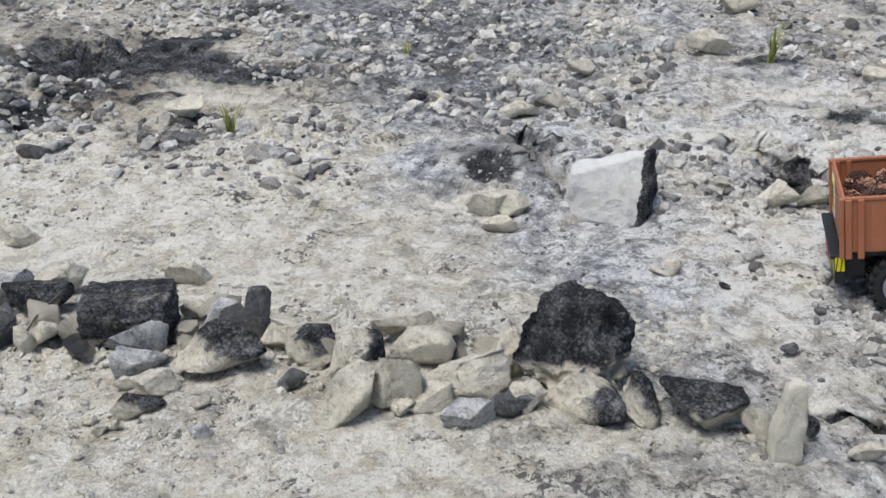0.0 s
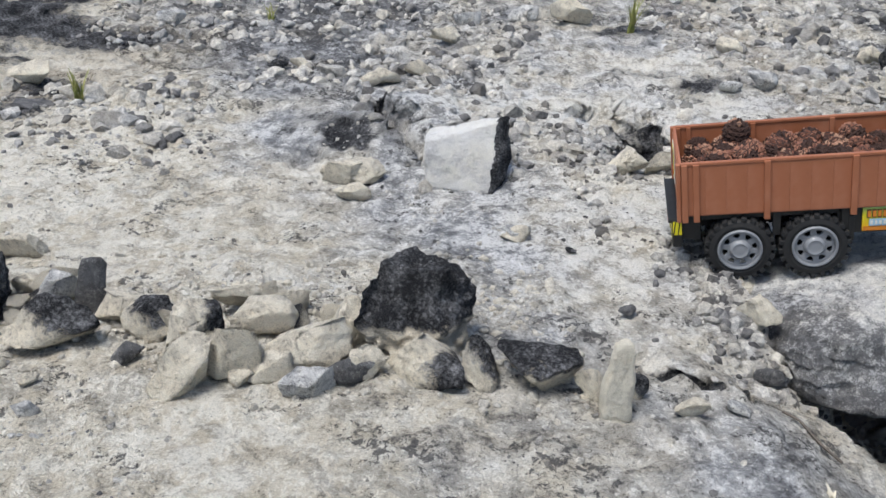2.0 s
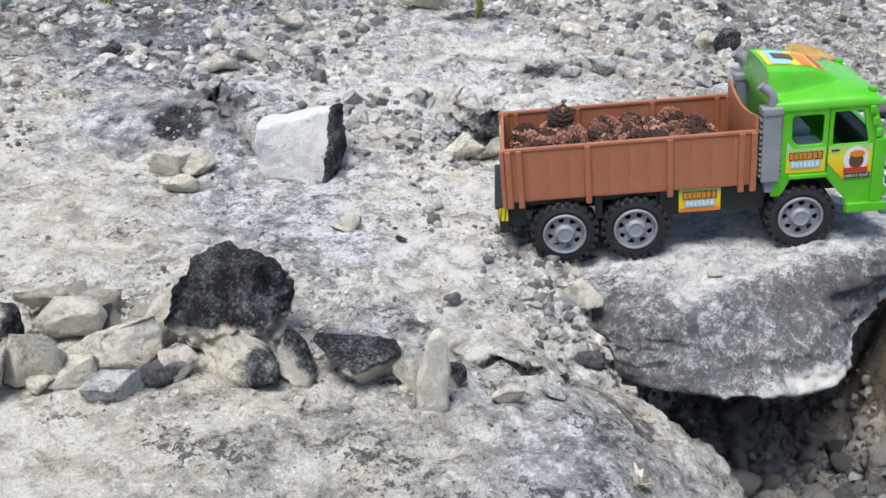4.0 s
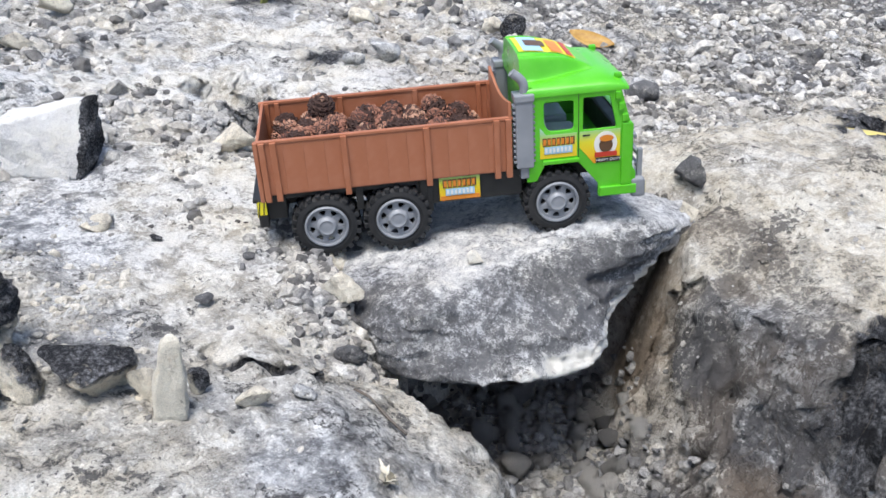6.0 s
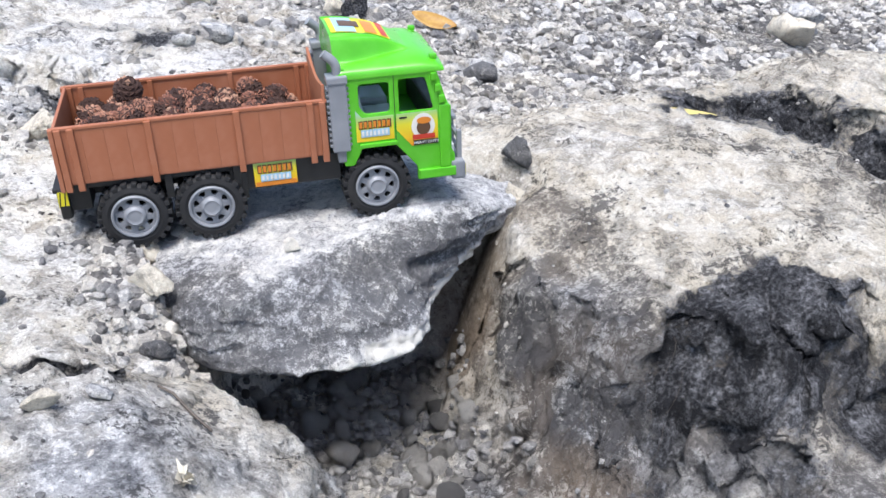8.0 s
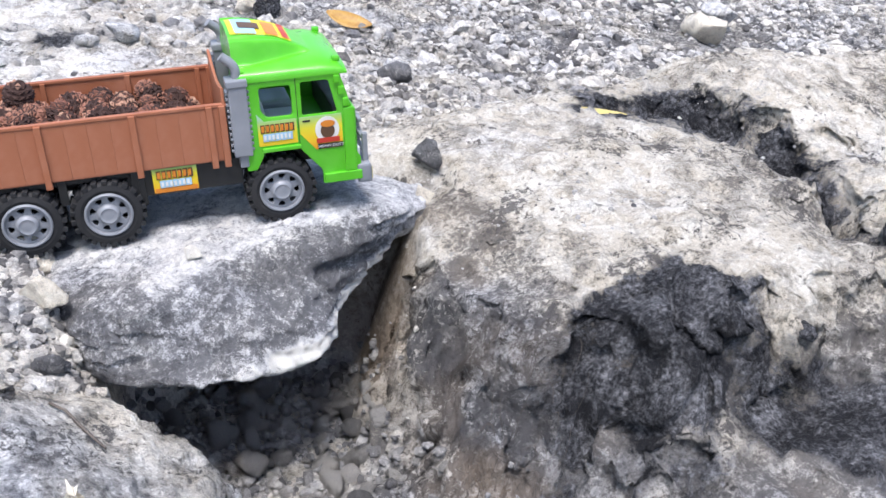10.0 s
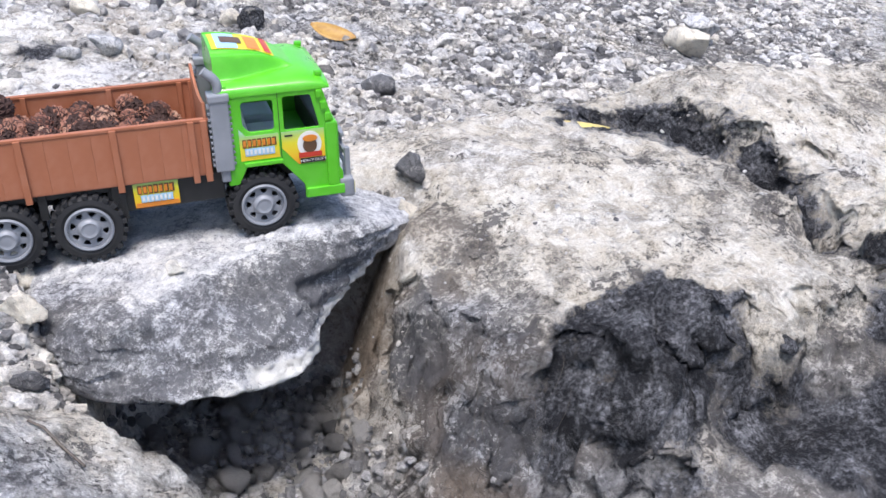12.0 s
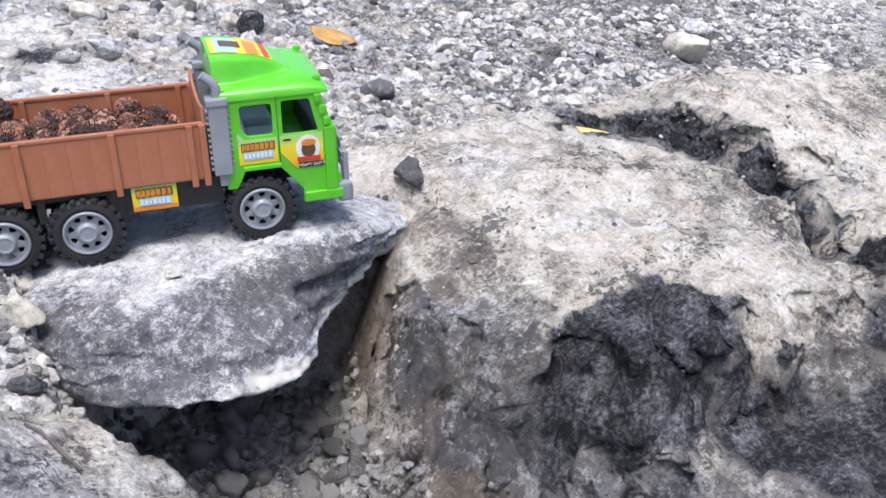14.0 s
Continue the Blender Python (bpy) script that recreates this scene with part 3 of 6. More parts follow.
hewn("stone_block", [[[(0.116, 0.806, -0.006), (0.118, 0.816, 0.040)], [(0.122, 0.872, -0.006), (0.124, 0.868, 0.036)]],
                     [[(0.181, 0.797, -0.006), (0.189, 0.828, 0.059)], [(0.205, 0.838, -0.006), (0.204, 0.852, 0.055)]]],
     5, "whitish limestone block with a black crusted end face", "stone block", white_mat, 231, 0.2, 1.0, 0.86)
FOOT = ground_z(0.204, 0.462) - 0.004
hewn("upright_stone", [[[(0.192, 0.451, FOOT), (0.1965, 0.455, FOOT + 0.060)], [(0.195, 0.470, FOOT), (0.199, 0.466, FOOT + 0.056)]],
                       [[(0.213, 0.450, FOOT), (0.2095, 0.455, FOOT + 0.062)], [(0.217, 0.468, FOOT), (0.209, 0.465, FOOT + 0.057)]]],
     4, "slender cream limestone piece standing upright on bare rock", "stone", cream_mat, 261, 0.3, 1.1, None, 0.3, -0.6, "row of stones")
stone("stone", 0.650, 0.905, (0.105, 0.11, 0.07), 25, 240, "smooth grey tapering rock half buried in gravel", lambda v: -0.9 + 2.6 * v[:, 0], slab_mat, sink=0.25, level=5, cuts=7, rough=0.06, box=0.5, group="loose stones on the ground")

# smaller pieces that fill the row
filler = [rock_mesh("stone", 3, 1200 + k, 11, 0.10, 0.5, None if k % 4 else crust_patch, 0.2) for k in range(8)]
for me in filler:
    me.materials.append(cream_mat)
fr = random.Random(21)
for k in range(46):
    x = fr.uniform(-0.36, 0.12)
    y = 0.575 - 0.16 * (x + 0.1) + fr.gauss(0, 0.018)
    s = fr.choice((0.010, 0.013, 0.017, 0.022, 0.028)) * fr.uniform(0.85, 1.15)
    ob = new("stone", filler[k % 8])
    ob.matrix_world = pose(x, y, ground_z(x, y) + s * 0.25, fr.uniform(-30, 30), fr.uniform(-30, 30), fr.uniform(0, 360)) @ Matrix.Diagonal((s, s * fr.uniform(0.7, 1), s * fr.uniform(0.6, 0.9), 1))
    tagged(ob, "small pale limestone piece filling the row of stones", "stone", "row of stones")
stone("stone", -0.226, 0.598, (0.069, 0.046, 0.040), 6, 11, "black crusted stone in the row of stones", crust_all, cream_mat, level=5, cuts=0, rough=0.11, box=0.9, group="row of stones", category="stone")
stone("stone", -0.213, 0.569, (0.046, 0.023, 0.027), 30, 12, "weathered grey limestone stone in the row of stones", None, slab_mat, level=4, cuts=10, box=0.55, rough=0.11, group="row of stones", category="stone")
stone("stone", -0.204, 0.549, (0.040, 0.020, 0.024), 10, 13, "weathered grey limestone stone in the row of stones", None, slab_mat, level=4, cuts=11, box=0.55, rough=0.11, group="row of stones", category="stone")
stone("stone", -0.186, 0.521, (0.031, 0.020, 0.018), 30, 14, "pale cream limestone stone in the row of stones", None, cream_mat, level=4, cuts=10, box=0.55, rough=0.11, warmth=0.2, group="row of stones", category="stone")
stone("stone", -0.195, 0.504, (0.035, 0.018, 0.021), 28, 15, "cream limestone, partly black-crusted, stone on the limestone ground", crust_patch, cream_mat, level=4, cuts=12, box=0.55, rough=0.11, warmth=0.2, group="loose stones on the ground", category="stone")
stone("pebble", -0.209, 0.529, (0.017, 0.009, 0.010), 10, 16, "small pale cream limestone stone in the row of stones", None, cream_mat, level=3, cuts=11, box=0.55, rough=0.11, warmth=0.2, group="row of stones", category="pebble")
stone("stone", -0.303, 0.631, (0.050, 0.025, 0.030), 26, 17, "black crusted stone in the row of stones", crust_all, cream_mat, level=4, cuts=12, rough=0.15, box=0.55, group="row of stones", category="stone")
stone("stone", -0.284, 0.587, (0.026, 0.018, 0.024), 21, 18, "pale cream limestone stone in the row of stones", None, cream_mat, level=3, cuts=9, box=0.55, rough=0.11, warmth=0.2, group="row of stones", category="stone")
stone("stone", -0.266, 0.591, (0.025, 0.017, 0.025), 14, 19, "small pale cream limestone stone in the row of stones", None, cream_mat, level=3, cuts=9, box=0.55, rough=0.11, warmth=0.2, group="row of stones", category="stone")
stone("pebble", -0.293, 0.575, (0.015, 0.010, 0.023), 26, 20, "small pale cream limestone stone in the row of stones", None, cream_mat, level=3, cuts=11, box=0.55, rough=0.11, warmth=0.2, group="row of stones", category="pebble")
stone("stone", -0.334, 0.647, (0.041, 0.029, 0.028), 30, 21, "weathered grey limestone stone in the row of stones", None, slab_mat, level=4, cuts=10, box=0.55, rough=0.11, group="row of stones", category="stone")
stone("stone", -0.318, 0.582, (0.033, 0.023, 0.034), 39, 22, "dark grey lichen-covered stone in the row of stones", crust_half, slab_mat, level=4, cuts=11, box=0.55, rough=0.11, lichen=0.9, group="row of stones", category="stone")
stone("stone", -0.299, 0.664, (0.045, 0.029, 0.027), 32, 23, "pale cream limestone stone in the row of stones", None, cream_mat, level=4, cuts=8, box=0.55, rough=0.11, warmth=0.2, group="row of stones", category="stone")
stone("stone", -0.162, 0.605, (0.036, 0.025, 0.029), 11, 24, "weathered grey limestone stone in the row of stones", None, slab_mat, level=4, cuts=9, box=0.55, rough=0.11, group="row of stones", category="stone")
stone("stone", -0.133, 0.591, (0.025, 0.017, 0.046), 13, 25, "small dark grey lichen-covered stone in the row of stones", crust_half, slab_mat, level=3, cuts=9, box=0.55, rough=0.11, lichen=0.9, group="row of stones", category="stone")
stone("stone", -0.152, 0.553, (0.067, 0.034, 0.040), 5, 26, "cream limestone, partly black-crusted, stone in the row of stones", crust_patch, cream_mat, level=4, cuts=10, box=0.55, rough=0.11, warmth=0.2, group="row of stones", category="stone")
stone("stone", -0.111, 0.578, (0.039, 0.027, 0.027), 9, 27, "pale cream limestone stone in the row of stones", None, cream_mat, level=4, cuts=13, box=0.55, rough=0.11, warmth=0.2, group="row of stones", category="stone")
stone("stone", -0.090, 0.559, (0.035, 0.025, 0.031), 18, 28, "cream limestone, partly black-crusted, stone in the row of stones", crust_patch, cream_mat, level=4, cuts=11, box=0.55, rough=0.11, warmth=0.2, group="row of stones", category="stone")
stone("stone", -0.055, 0.529, (0.038, 0.029, 0.044), 13, 29, "cream limestone, black on one side, stone in the row of stones", crust_right, cream_mat, level=4, cuts=9, box=0.55, rough=0.11, warmth=0.2, group="row of stones", category="stone")
stone("stone", -0.062, 0.497, (0.042, 0.030, 0.038), 12, 30, "pale cream limestone stone in the row of stones", None, cream_mat, level=4, cuts=13, box=0.55, rough=0.11, warmth=0.2, group="row of stones", category="stone")
stone("stone", -0.031, 0.514, (0.040, 0.028, 0.044), 8, 31, "pale cream limestone stone in the row of stones", None, cream_mat, level=4, cuts=11, box=0.55, rough=0.11, warmth=0.2, group="row of stones", category="stone")
stone("stone", -0.031, 0.590, (0.040, 0.028, 0.027), -2, 32, "pale cream limestone stone in the row of stones", None, cream_mat, level=4, cuts=10, box=0.55, rough=0.11, warmth=0.2, group="row of stones", category="stone")
stone("stone", -0.015, 0.557, (0.048, 0.024, 0.029), 6, 33, "pale cream limestone stone in the row of stones", None, cream_mat, level=4, cuts=12, box=0.55, rough=0.11, warmth=0.2, group="row of stones", category="stone")
stone("stone", -0.098, 0.527, (0.022, 0.015, 0.017), 16, 34, "small dark grey lichen-covered stone in the row of stones", crust_half, slab_mat, level=3, cuts=13, box=0.55, rough=0.11, lichen=0.9, group="row of stones", category="stone")
stone("stone", -0.008, 0.507, (0.035, 0.025, 0.022), 0, 35, "pale cream limestone stone in the row of stones", None, cream_mat, level=4, cuts=11, box=0.55, rough=0.11, warmth=0.2, group="row of stones", category="stone")
stone("pebble", -0.025, 0.498, (0.016, 0.011, 0.011), -5, 36, "small pale cream limestone stone on the limestone ground", None, cream_mat, level=3, cuts=9, box=0.55, rough=0.11, warmth=0.2, group="loose stones on the ground", category="pebble")
stone("stone", 0.016, 0.522, (0.058, 0.031, 0.033), 5, 37, "pale cream limestone stone in the row of stones", None, cream_mat, level=4, cuts=13, box=0.55, rough=0.11, warmth=0.2, group="row of stones", category="stone")
stone("stone", 0.041, 0.544, (0.030, 0.021, 0.038), 6, 38, "pale cream limestone stone in the row of stones", None, cream_mat, level=4, cuts=13, box=0.55, rough=0.11, warmth=0.2, group="row of stones", category="stone")
stone("stone", 0.090, 0.504, (0.059, 0.031, 0.035), -21, 39, "cream limestone, black on one side, stone in the row of stones", crust_right, cream_mat, level=4, cuts=10, box=0.55, rough=0.11, warmth=0.2, group="row of stones", category="stone")
stone("stone", 0.054, 0.505, (0.025, 0.017, 0.025), -9, 40, "small pale cream limestone stone in the row of stones", None, cream_mat, level=3, cuts=11, box=0.55, rough=0.11, warmth=0.2, group="row of stones", category="stone")
stone("stone", 0.042, 0.502, (0.034, 0.017, 0.020), -0, 41, "dark grey lichen-covered stone on the limestone ground", crust_half, slab_mat, level=4, cuts=12, box=0.55, rough=0.11, lichen=0.9, group="loose stones on the ground", category="stone")
stone("stone", 0.124, 0.495, (0.026, 0.018, 0.036), -21, 42, "dark crusted stone with cream patches in the row of stones", crust_patch, cream_mat, level=4, cuts=9, rough=0.15, box=0.55, group="row of stones", category="stone")
stone("stone", 0.161, 0.491, (0.056, 0.038, 0.031), -19, 147, "limestone, black above and cream below, stone in the row of stones", crust_top, cream_mat, level=4, cuts=9, box=0.55, rough=0.11, warmth=0.2, group="row of stones", category="stone")
stone("pebble", 0.192, 0.480, (0.019, 0.013, 0.024), -32, 44, "small pale cream limestone stone on the limestone ground", None, cream_mat, level=3, cuts=13, box=0.55, rough=0.11, warmth=0.2, group="loose stones on the ground", category="pebble")
stone("pebble", 0.222, 0.477, (0.015, 0.010, 0.020), -26, 45, "small cream limestone, partly black-crusted, stone on the limestone ground", crust_patch, cream_mat, level=3, cuts=11, box=0.55, rough=0.11, warmth=0.2, group="loose stones on the ground", category="pebble")
stone("stone", 0.016, 0.489, (0.037, 0.019, 0.022), 8, 46, "weathered grey limestone stone on the limestone ground", None, slab_mat, level=4, cuts=9, box=0.55, rough=0.11, group="loose stones on the ground", category="stone")
stone("stone", -0.207, 0.688, (0.038, 0.019, 0.023), 5, 47, "pale cream limestone stone in the row of stones", None, cream_mat, level=4, cuts=9, box=0.55, rough=0.11, warmth=0.2, group="row of stones", category="stone")
stone("stone", -0.185, 0.625, (0.026, 0.016, 0.015), 6, 48, "pale cream limestone stone in the row of stones", None, cream_mat, level=3, cuts=11, box=0.55, rough=0.11, warmth=0.2, group="row of stones", category="stone")
stone("pebble", -0.222, 0.489, (0.012, 0.009, 0.007), 29, 49, "small pale cream limestone stone on the limestone ground", None, cream_mat, level=3, cuts=8, box=0.55, rough=0.11, warmth=0.2, group="loose stones on the ground", category="pebble")
stone("pebble", -0.212, 0.481, (0.010, 0.007, 0.008), 35, 50, "small pale cream limestone stone on the limestone ground", None, cream_mat, level=3, cuts=11, box=0.55, rough=0.11, warmth=0.2, group="loose stones on the ground", category="pebble")
stone("pebble", -0.205, 0.485, (0.010, 0.007, 0.008), 23, 51, "small pale cream limestone stone on the limestone ground", None, cream_mat, level=3, cuts=12, box=0.55, rough=0.11, warmth=0.2, group="loose stones on the ground", category="pebble")
stone("pebble", -0.149, 0.477, (0.016, 0.011, 0.011), 16, 52, "small weathered grey limestone stone on the limestone ground", None, slab_mat, level=3, cuts=12, box=0.55, rough=0.11, group="loose stones on the ground", category="pebble")
stone("pebble", -0.154, 0.505, (0.015, 0.007, 0.009), 12, 53, "small pale cream limestone stone on the limestone ground", None, cream_mat, level=3, cuts=11, box=0.55, rough=0.11, warmth=0.2, group="loose stones on the ground", category="pebble")
stone("stone", -0.033, 1.180, (0.029, 0.020, 0.018), -4, 54, "black crusted stone on the limestone ground", crust_all, cream_mat, level=3, cuts=13, rough=0.15, box=0.55, group="loose stones on the ground", category="stone")
stone("stone", -0.005, 1.190, (0.027, 0.014, 0.016), 6, 55, "pale cream limestone stone on the limestone ground", None, cream_mat, level=3, cuts=8, box=0.55, rough=0.11, warmth=0.2, group="loose stones on the ground", category="stone")
stone("stone", 0.086, 1.123, (0.037, 0.019, 0.022), -6, 56, "pale cream limestone stone on the limestone ground", None, cream_mat, level=3, cuts=8, box=0.55, rough=0.11, warmth=0.2, group="loose stones on the ground", category="stone")
stone("stone", 0.139, 1.138, (0.036, 0.018, 0.021), -8, 57, "pale cream limestone stone on the limestone ground", None, cream_mat, level=3, cuts=10, box=0.55, rough=0.11, warmth=0.2, group="loose stones on the ground", category="stone")
stone("stone", -0.311, 1.107, (0.049, 0.025, 0.030), 7, 58, "pale cream limestone stone on the limestone ground", None, cream_mat, level=4, cuts=8, box=0.55, rough=0.11, warmth=0.2, group="loose stones on the ground", category="stone")
stone("stone", 0.043, 0.838, (0.044, 0.022, 0.026), -14, 59, "pale cream limestone stone on the limestone ground", None, cream_mat, level=4, cuts=9, box=0.55, rough=0.11, warmth=0.2, group="loose stones on the ground", category="stone")
stone("stone", 0.050, 0.802, (0.035, 0.018, 0.021), 4, 60, "pale cream limestone stone on the limestone ground", None, cream_mat, level=3, cuts=13, box=0.55, rough=0.11, warmth=0.2, group="loose stones on the ground", category="stone")
stone("stone", 0.319, 0.837, (0.043, 0.022, 0.026), -17, 61, "pale cream limestone stone on the limestone ground", None, cream_mat, level=4, cuts=9, box=0.55, rough=0.11, warmth=0.2, group="loose stones on the ground", category="stone")
stone("stone", -0.378, 0.776, (0.037, 0.019, 0.022), 23, 62, "pale cream limestone stone on the limestone ground", None, cream_mat, level=4, cuts=13, box=0.55, rough=0.11, warmth=0.2, group="loose stones on the ground", category="stone")
stone("stone", 0.389, 1.397, (0.066, 0.034, 0.040), -11, 63, "pale cream limestone stone on the limestone ground", None, cream_mat, level=4, cuts=13, box=0.55, rough=0.11, warmth=0.2, group="loose stones on the ground", category="stone")
stone("stone", 0.323, 1.423, (0.048, 0.024, 0.029), -22, 64, "weathered grey limestone stone on the limestone ground", None, slab_mat, level=3, cuts=13, box=0.55, rough=0.11, group="loose stones on the ground", category="stone")
stone("stone", 0.508, 1.651, (0.061, 0.031, 0.036), -13, 65, "pale cream limestone stone on the limestone ground", None, cream_mat, level=3, cuts=13, box=0.55, rough=0.11, warmth=0.2, group="loose stones on the ground", category="stone")
stone("stone", 0.187, 1.285, (0.044, 0.022, 0.026), -0, 66, "pale cream limestone stone on the limestone ground", None, cream_mat, level=3, cuts=11, box=0.55, rough=0.11, warmth=0.2, group="loose stones on the ground", category="stone")
stone("stone", -0.195, 1.411, (0.043, 0.022, 0.026), 15, 67, "weathered grey limestone stone on the limestone ground", None, slab_mat, level=3, cuts=9, box=0.55, rough=0.11, group="loose stones on the ground", category="stone")
stone("stone", 0.234, 1.405, (0.043, 0.022, 0.026), -3, 68, "weathered grey limestone stone on the limestone ground", None, slab_mat, level=3, cuts=13, box=0.55, rough=0.11, group="loose stones on the ground", category="stone")
stone("pebble", 0.225, 0.674, (0.010, 0.007, 0.006), -10, 69, "small black crusted stone in the row of stones", crust_all, cream_mat, level=3, cuts=11, rough=0.15, box=0.55, group="row of stones", category="pebble")
stone("stone", 0.183, 0.701, (0.027, 0.013, 0.016), -14, 70, "pale cream limestone stone in the row of stones", None, cream_mat, level=3, cuts=10, box=0.55, rough=0.11, warmth=0.2, group="row of stones", category="stone")
stone("stone", 0.346, 0.640, (0.029, 0.020, 0.021), -13, 71, "pale cream limestone stone on the limestone ground", None, cream_mat, level=4, cuts=12, box=0.55, rough=0.11, warmth=0.2, group="loose stones on the ground", category="stone")
stone("stone", 0.342, 0.569, (0.030, 0.021, 0.026), -7, 72, "pale cream limestone stone on the limestone ground", None, cream_mat, level=4, cuts=12, box=0.55, rough=0.11, warmth=0.2, group="loose stones on the ground", category="stone")
stone("stone", 0.335, 0.522, (0.025, 0.018, 0.020), -25, 73, "dark grey lichen-covered stone on the limestone ground", crust_half, slab_mat, level=4, cuts=13, box=0.55, rough=0.11, lichen=0.9, group="loose stones on the ground", category="stone")
stone("stone", 0.382, 0.640, (0.032, 0.022, 0.019), -23, 74, "dark grey lichen-covered stone on the limestone ground", crust_half, slab_mat, level=4, cuts=12, box=0.55, rough=0.11, lichen=0.9, group="loose stones on the ground", category="stone")
stone("stone", 0.355, 0.834, (0.045, 0.022, 0.027), -4, 75, "pale cream limestone stone on the limestone ground", None, cream_mat, level=4, cuts=11, box=0.55, rough=0.11, warmth=0.2, group="loose stones on the ground", category="stone")
stone("stone", 0.411, 0.787, (0.035, 0.020, 0.021), -26, 76, "weathered grey limestone stone on the limestone ground", None, slab_mat, level=4, cuts=10, box=0.55, rough=0.11, group="loose stones on the ground", category="stone")
stone("stone", 0.353, 0.628, (0.023, 0.016, 0.024), -5, 77, "small pale cream limestone stone on the limestone ground", None, cream_mat, level=3, cuts=11, box=0.55, rough=0.11, warmth=0.2, group="loose stones on the ground", category="stone")
stone("stone", 0.693, 0.873, (0.037, 0.026, 0.022), -39, 78, "pale cream limestone stone on the limestone ground", None, cream_mat, level=3, cuts=10, box=0.55, rough=0.11, warmth=0.2, group="loose stones on the ground", category="stone")
stone("stone", 0.782, 1.183, (0.038, 0.027, 0.039), -19, 79, "black crusted stone on the limestone ground", crust_all, cream_mat, level=3, cuts=11, rough=0.15, box=0.55, group="loose stones on the ground", category="stone")
stone("stone", 0.770, 1.217, (0.032, 0.022, 0.024), -13, 80, "pale cream limestone stone on the limestone ground", None, cream_mat, level=3, cuts=8, box=0.55, rough=0.11, warmth=0.2, group="loose stones on the ground", category="stone")
stone("stone", 1.531, 1.058, (0.077, 0.054, 0.056), -50, 81, "pale cream limestone stone on the limestone ground", None, cream_mat, level=3, cuts=10, box=0.55, rough=0.11, warmth=0.2, group="loose stones on the ground", category="stone")
stone("stone", 0.652, 0.838, (0.028, 0.020, 0.018), -21, 82, "pale cream limestone stone on the limestone ground", None, cream_mat, level=3, cuts=11, box=0.55, rough=0.11, warmth=0.2, group="loose stones on the ground", category="stone")
stone("stone", 0.553, 1.075, (0.043, 0.022, 0.026), -12, 83, "weathered grey limestone stone on the limestone ground", None, slab_mat, level=3, cuts=8, box=0.55, rough=0.11, group="loose stones on the ground", category="stone")
stone("stone", 0.835, 0.929, (0.044, 0.031, 0.032), -33, 84, "dark grey lichen-covered stone on the limestone ground", crust_half, slab_mat, level=3, cuts=9, box=0.55, rough=0.11, lichen=0.9, group="loose stones on the ground", category="stone")
stone("stone", 0.509, 1.064, (0.028, 0.014, 0.017), -19, 85, "weathered grey limestone stone on the limestone ground", None, slab_mat, level=3, cuts=12, box=0.55, rough=0.11, group="loose stones on the ground", category="stone")
stone("stone", 0.758, 0.980, (0.028, 0.019, 0.019), -20, 86, "pale cream limestone stone on the limestone ground", None, cream_mat, level=3, cuts=13, box=0.55, rough=0.11, warmth=0.2, group="loose stones on the ground", category="stone")
stone("stone", 1.657, 1.137, (0.072, 0.050, 0.051), -52, 87, "weathered grey limestone stone on the limestone ground", None, slab_mat, level=3, cuts=13, box=0.55, rough=0.11, group="loose stones on the ground", category="stone")
stone("pebble", 0.660, 0.593, (0.017, 0.012, 0.027), -32, 88, "small pale cream limestone stone on the limestone ground", None, cream_mat, level=3, cuts=12, box=0.55, rough=0.11, warmth=0.2, group="loose stones on the ground", category="pebble")
stone("stone", 0.808, 0.308, (0.026, 0.013, 0.015), -63, 89, "black crusted stone on the limestone ground", crust_all, cream_mat, level=3, cuts=11, rough=0.15, box=0.55, group="loose stones on the ground", category="stone")
stone("stone", 0.687, 0.634, (0.031, 0.022, 0.029), -46, 90, "dark grey lichen-covered stone on the limestone ground", crust_half, slab_mat, level=3, cuts=11, box=0.55, rough=0.11, lichen=0.9, group="loose stones on the ground", category="stone")
stone("pebble", 0.498, 0.895, (0.018, 0.013, 0.014), -16, 91, "small pale cream limestone stone on the limestone ground", None, cream_mat, level=3, cuts=10, box=0.55, rough=0.11, warmth=0.2, group="loose stones on the ground", category="pebble")
stone("stone", 0.556, 0.898, (0.045, 0.032, 0.039), -19, 92, "dark grey lichen-covered stone on the limestone ground", crust_half, slab_mat, level=4, cuts=10, box=0.55, rough=0.11, lichen=0.9, group="loose stones on the ground", category="stone")
stone("stone", 0.584, 1.261, (0.039, 0.027, 0.027), -11, 93, "pale cream limestone stone on the limestone ground", None, cream_mat, level=3, cuts=10, box=0.55, rough=0.11, warmth=0.2, group="loose stones on the ground", category="stone")
stone("stone", 0.769, 1.215, (0.036, 0.026, 0.027), -17, 94, "pale cream limestone stone on the limestone ground", None, cream_mat, level=3, cuts=12, box=0.55, rough=0.11, warmth=0.2, group="loose stones on the ground", category="stone")
stone("stone", 0.098, 1.124, (0.038, 0.019, 0.023), 11, 95, "pale cream limestone stone on the limestone ground", None, cream_mat, level=3, cuts=13, box=0.55, rough=0.11, warmth=0.2, group="loose stones on the ground", category="stone")
stone("stone", 0.033, 0.846, (0.026, 0.018, 0.018), 8, 96, "pale cream limestone stone on the limestone ground", None, cream_mat, level=3, cuts=8, box=0.55, rough=0.11, warmth=0.2, group="loose stones on the ground", category="stone")
stone("stone", 0.063, 0.833, (0.042, 0.021, 0.025), 0, 97, "pale cream limestone stone on the limestone ground", None, cream_mat, level=4, cuts=11, box=0.55, rough=0.11, warmth=0.2, group="loose stones on the ground", category="stone")
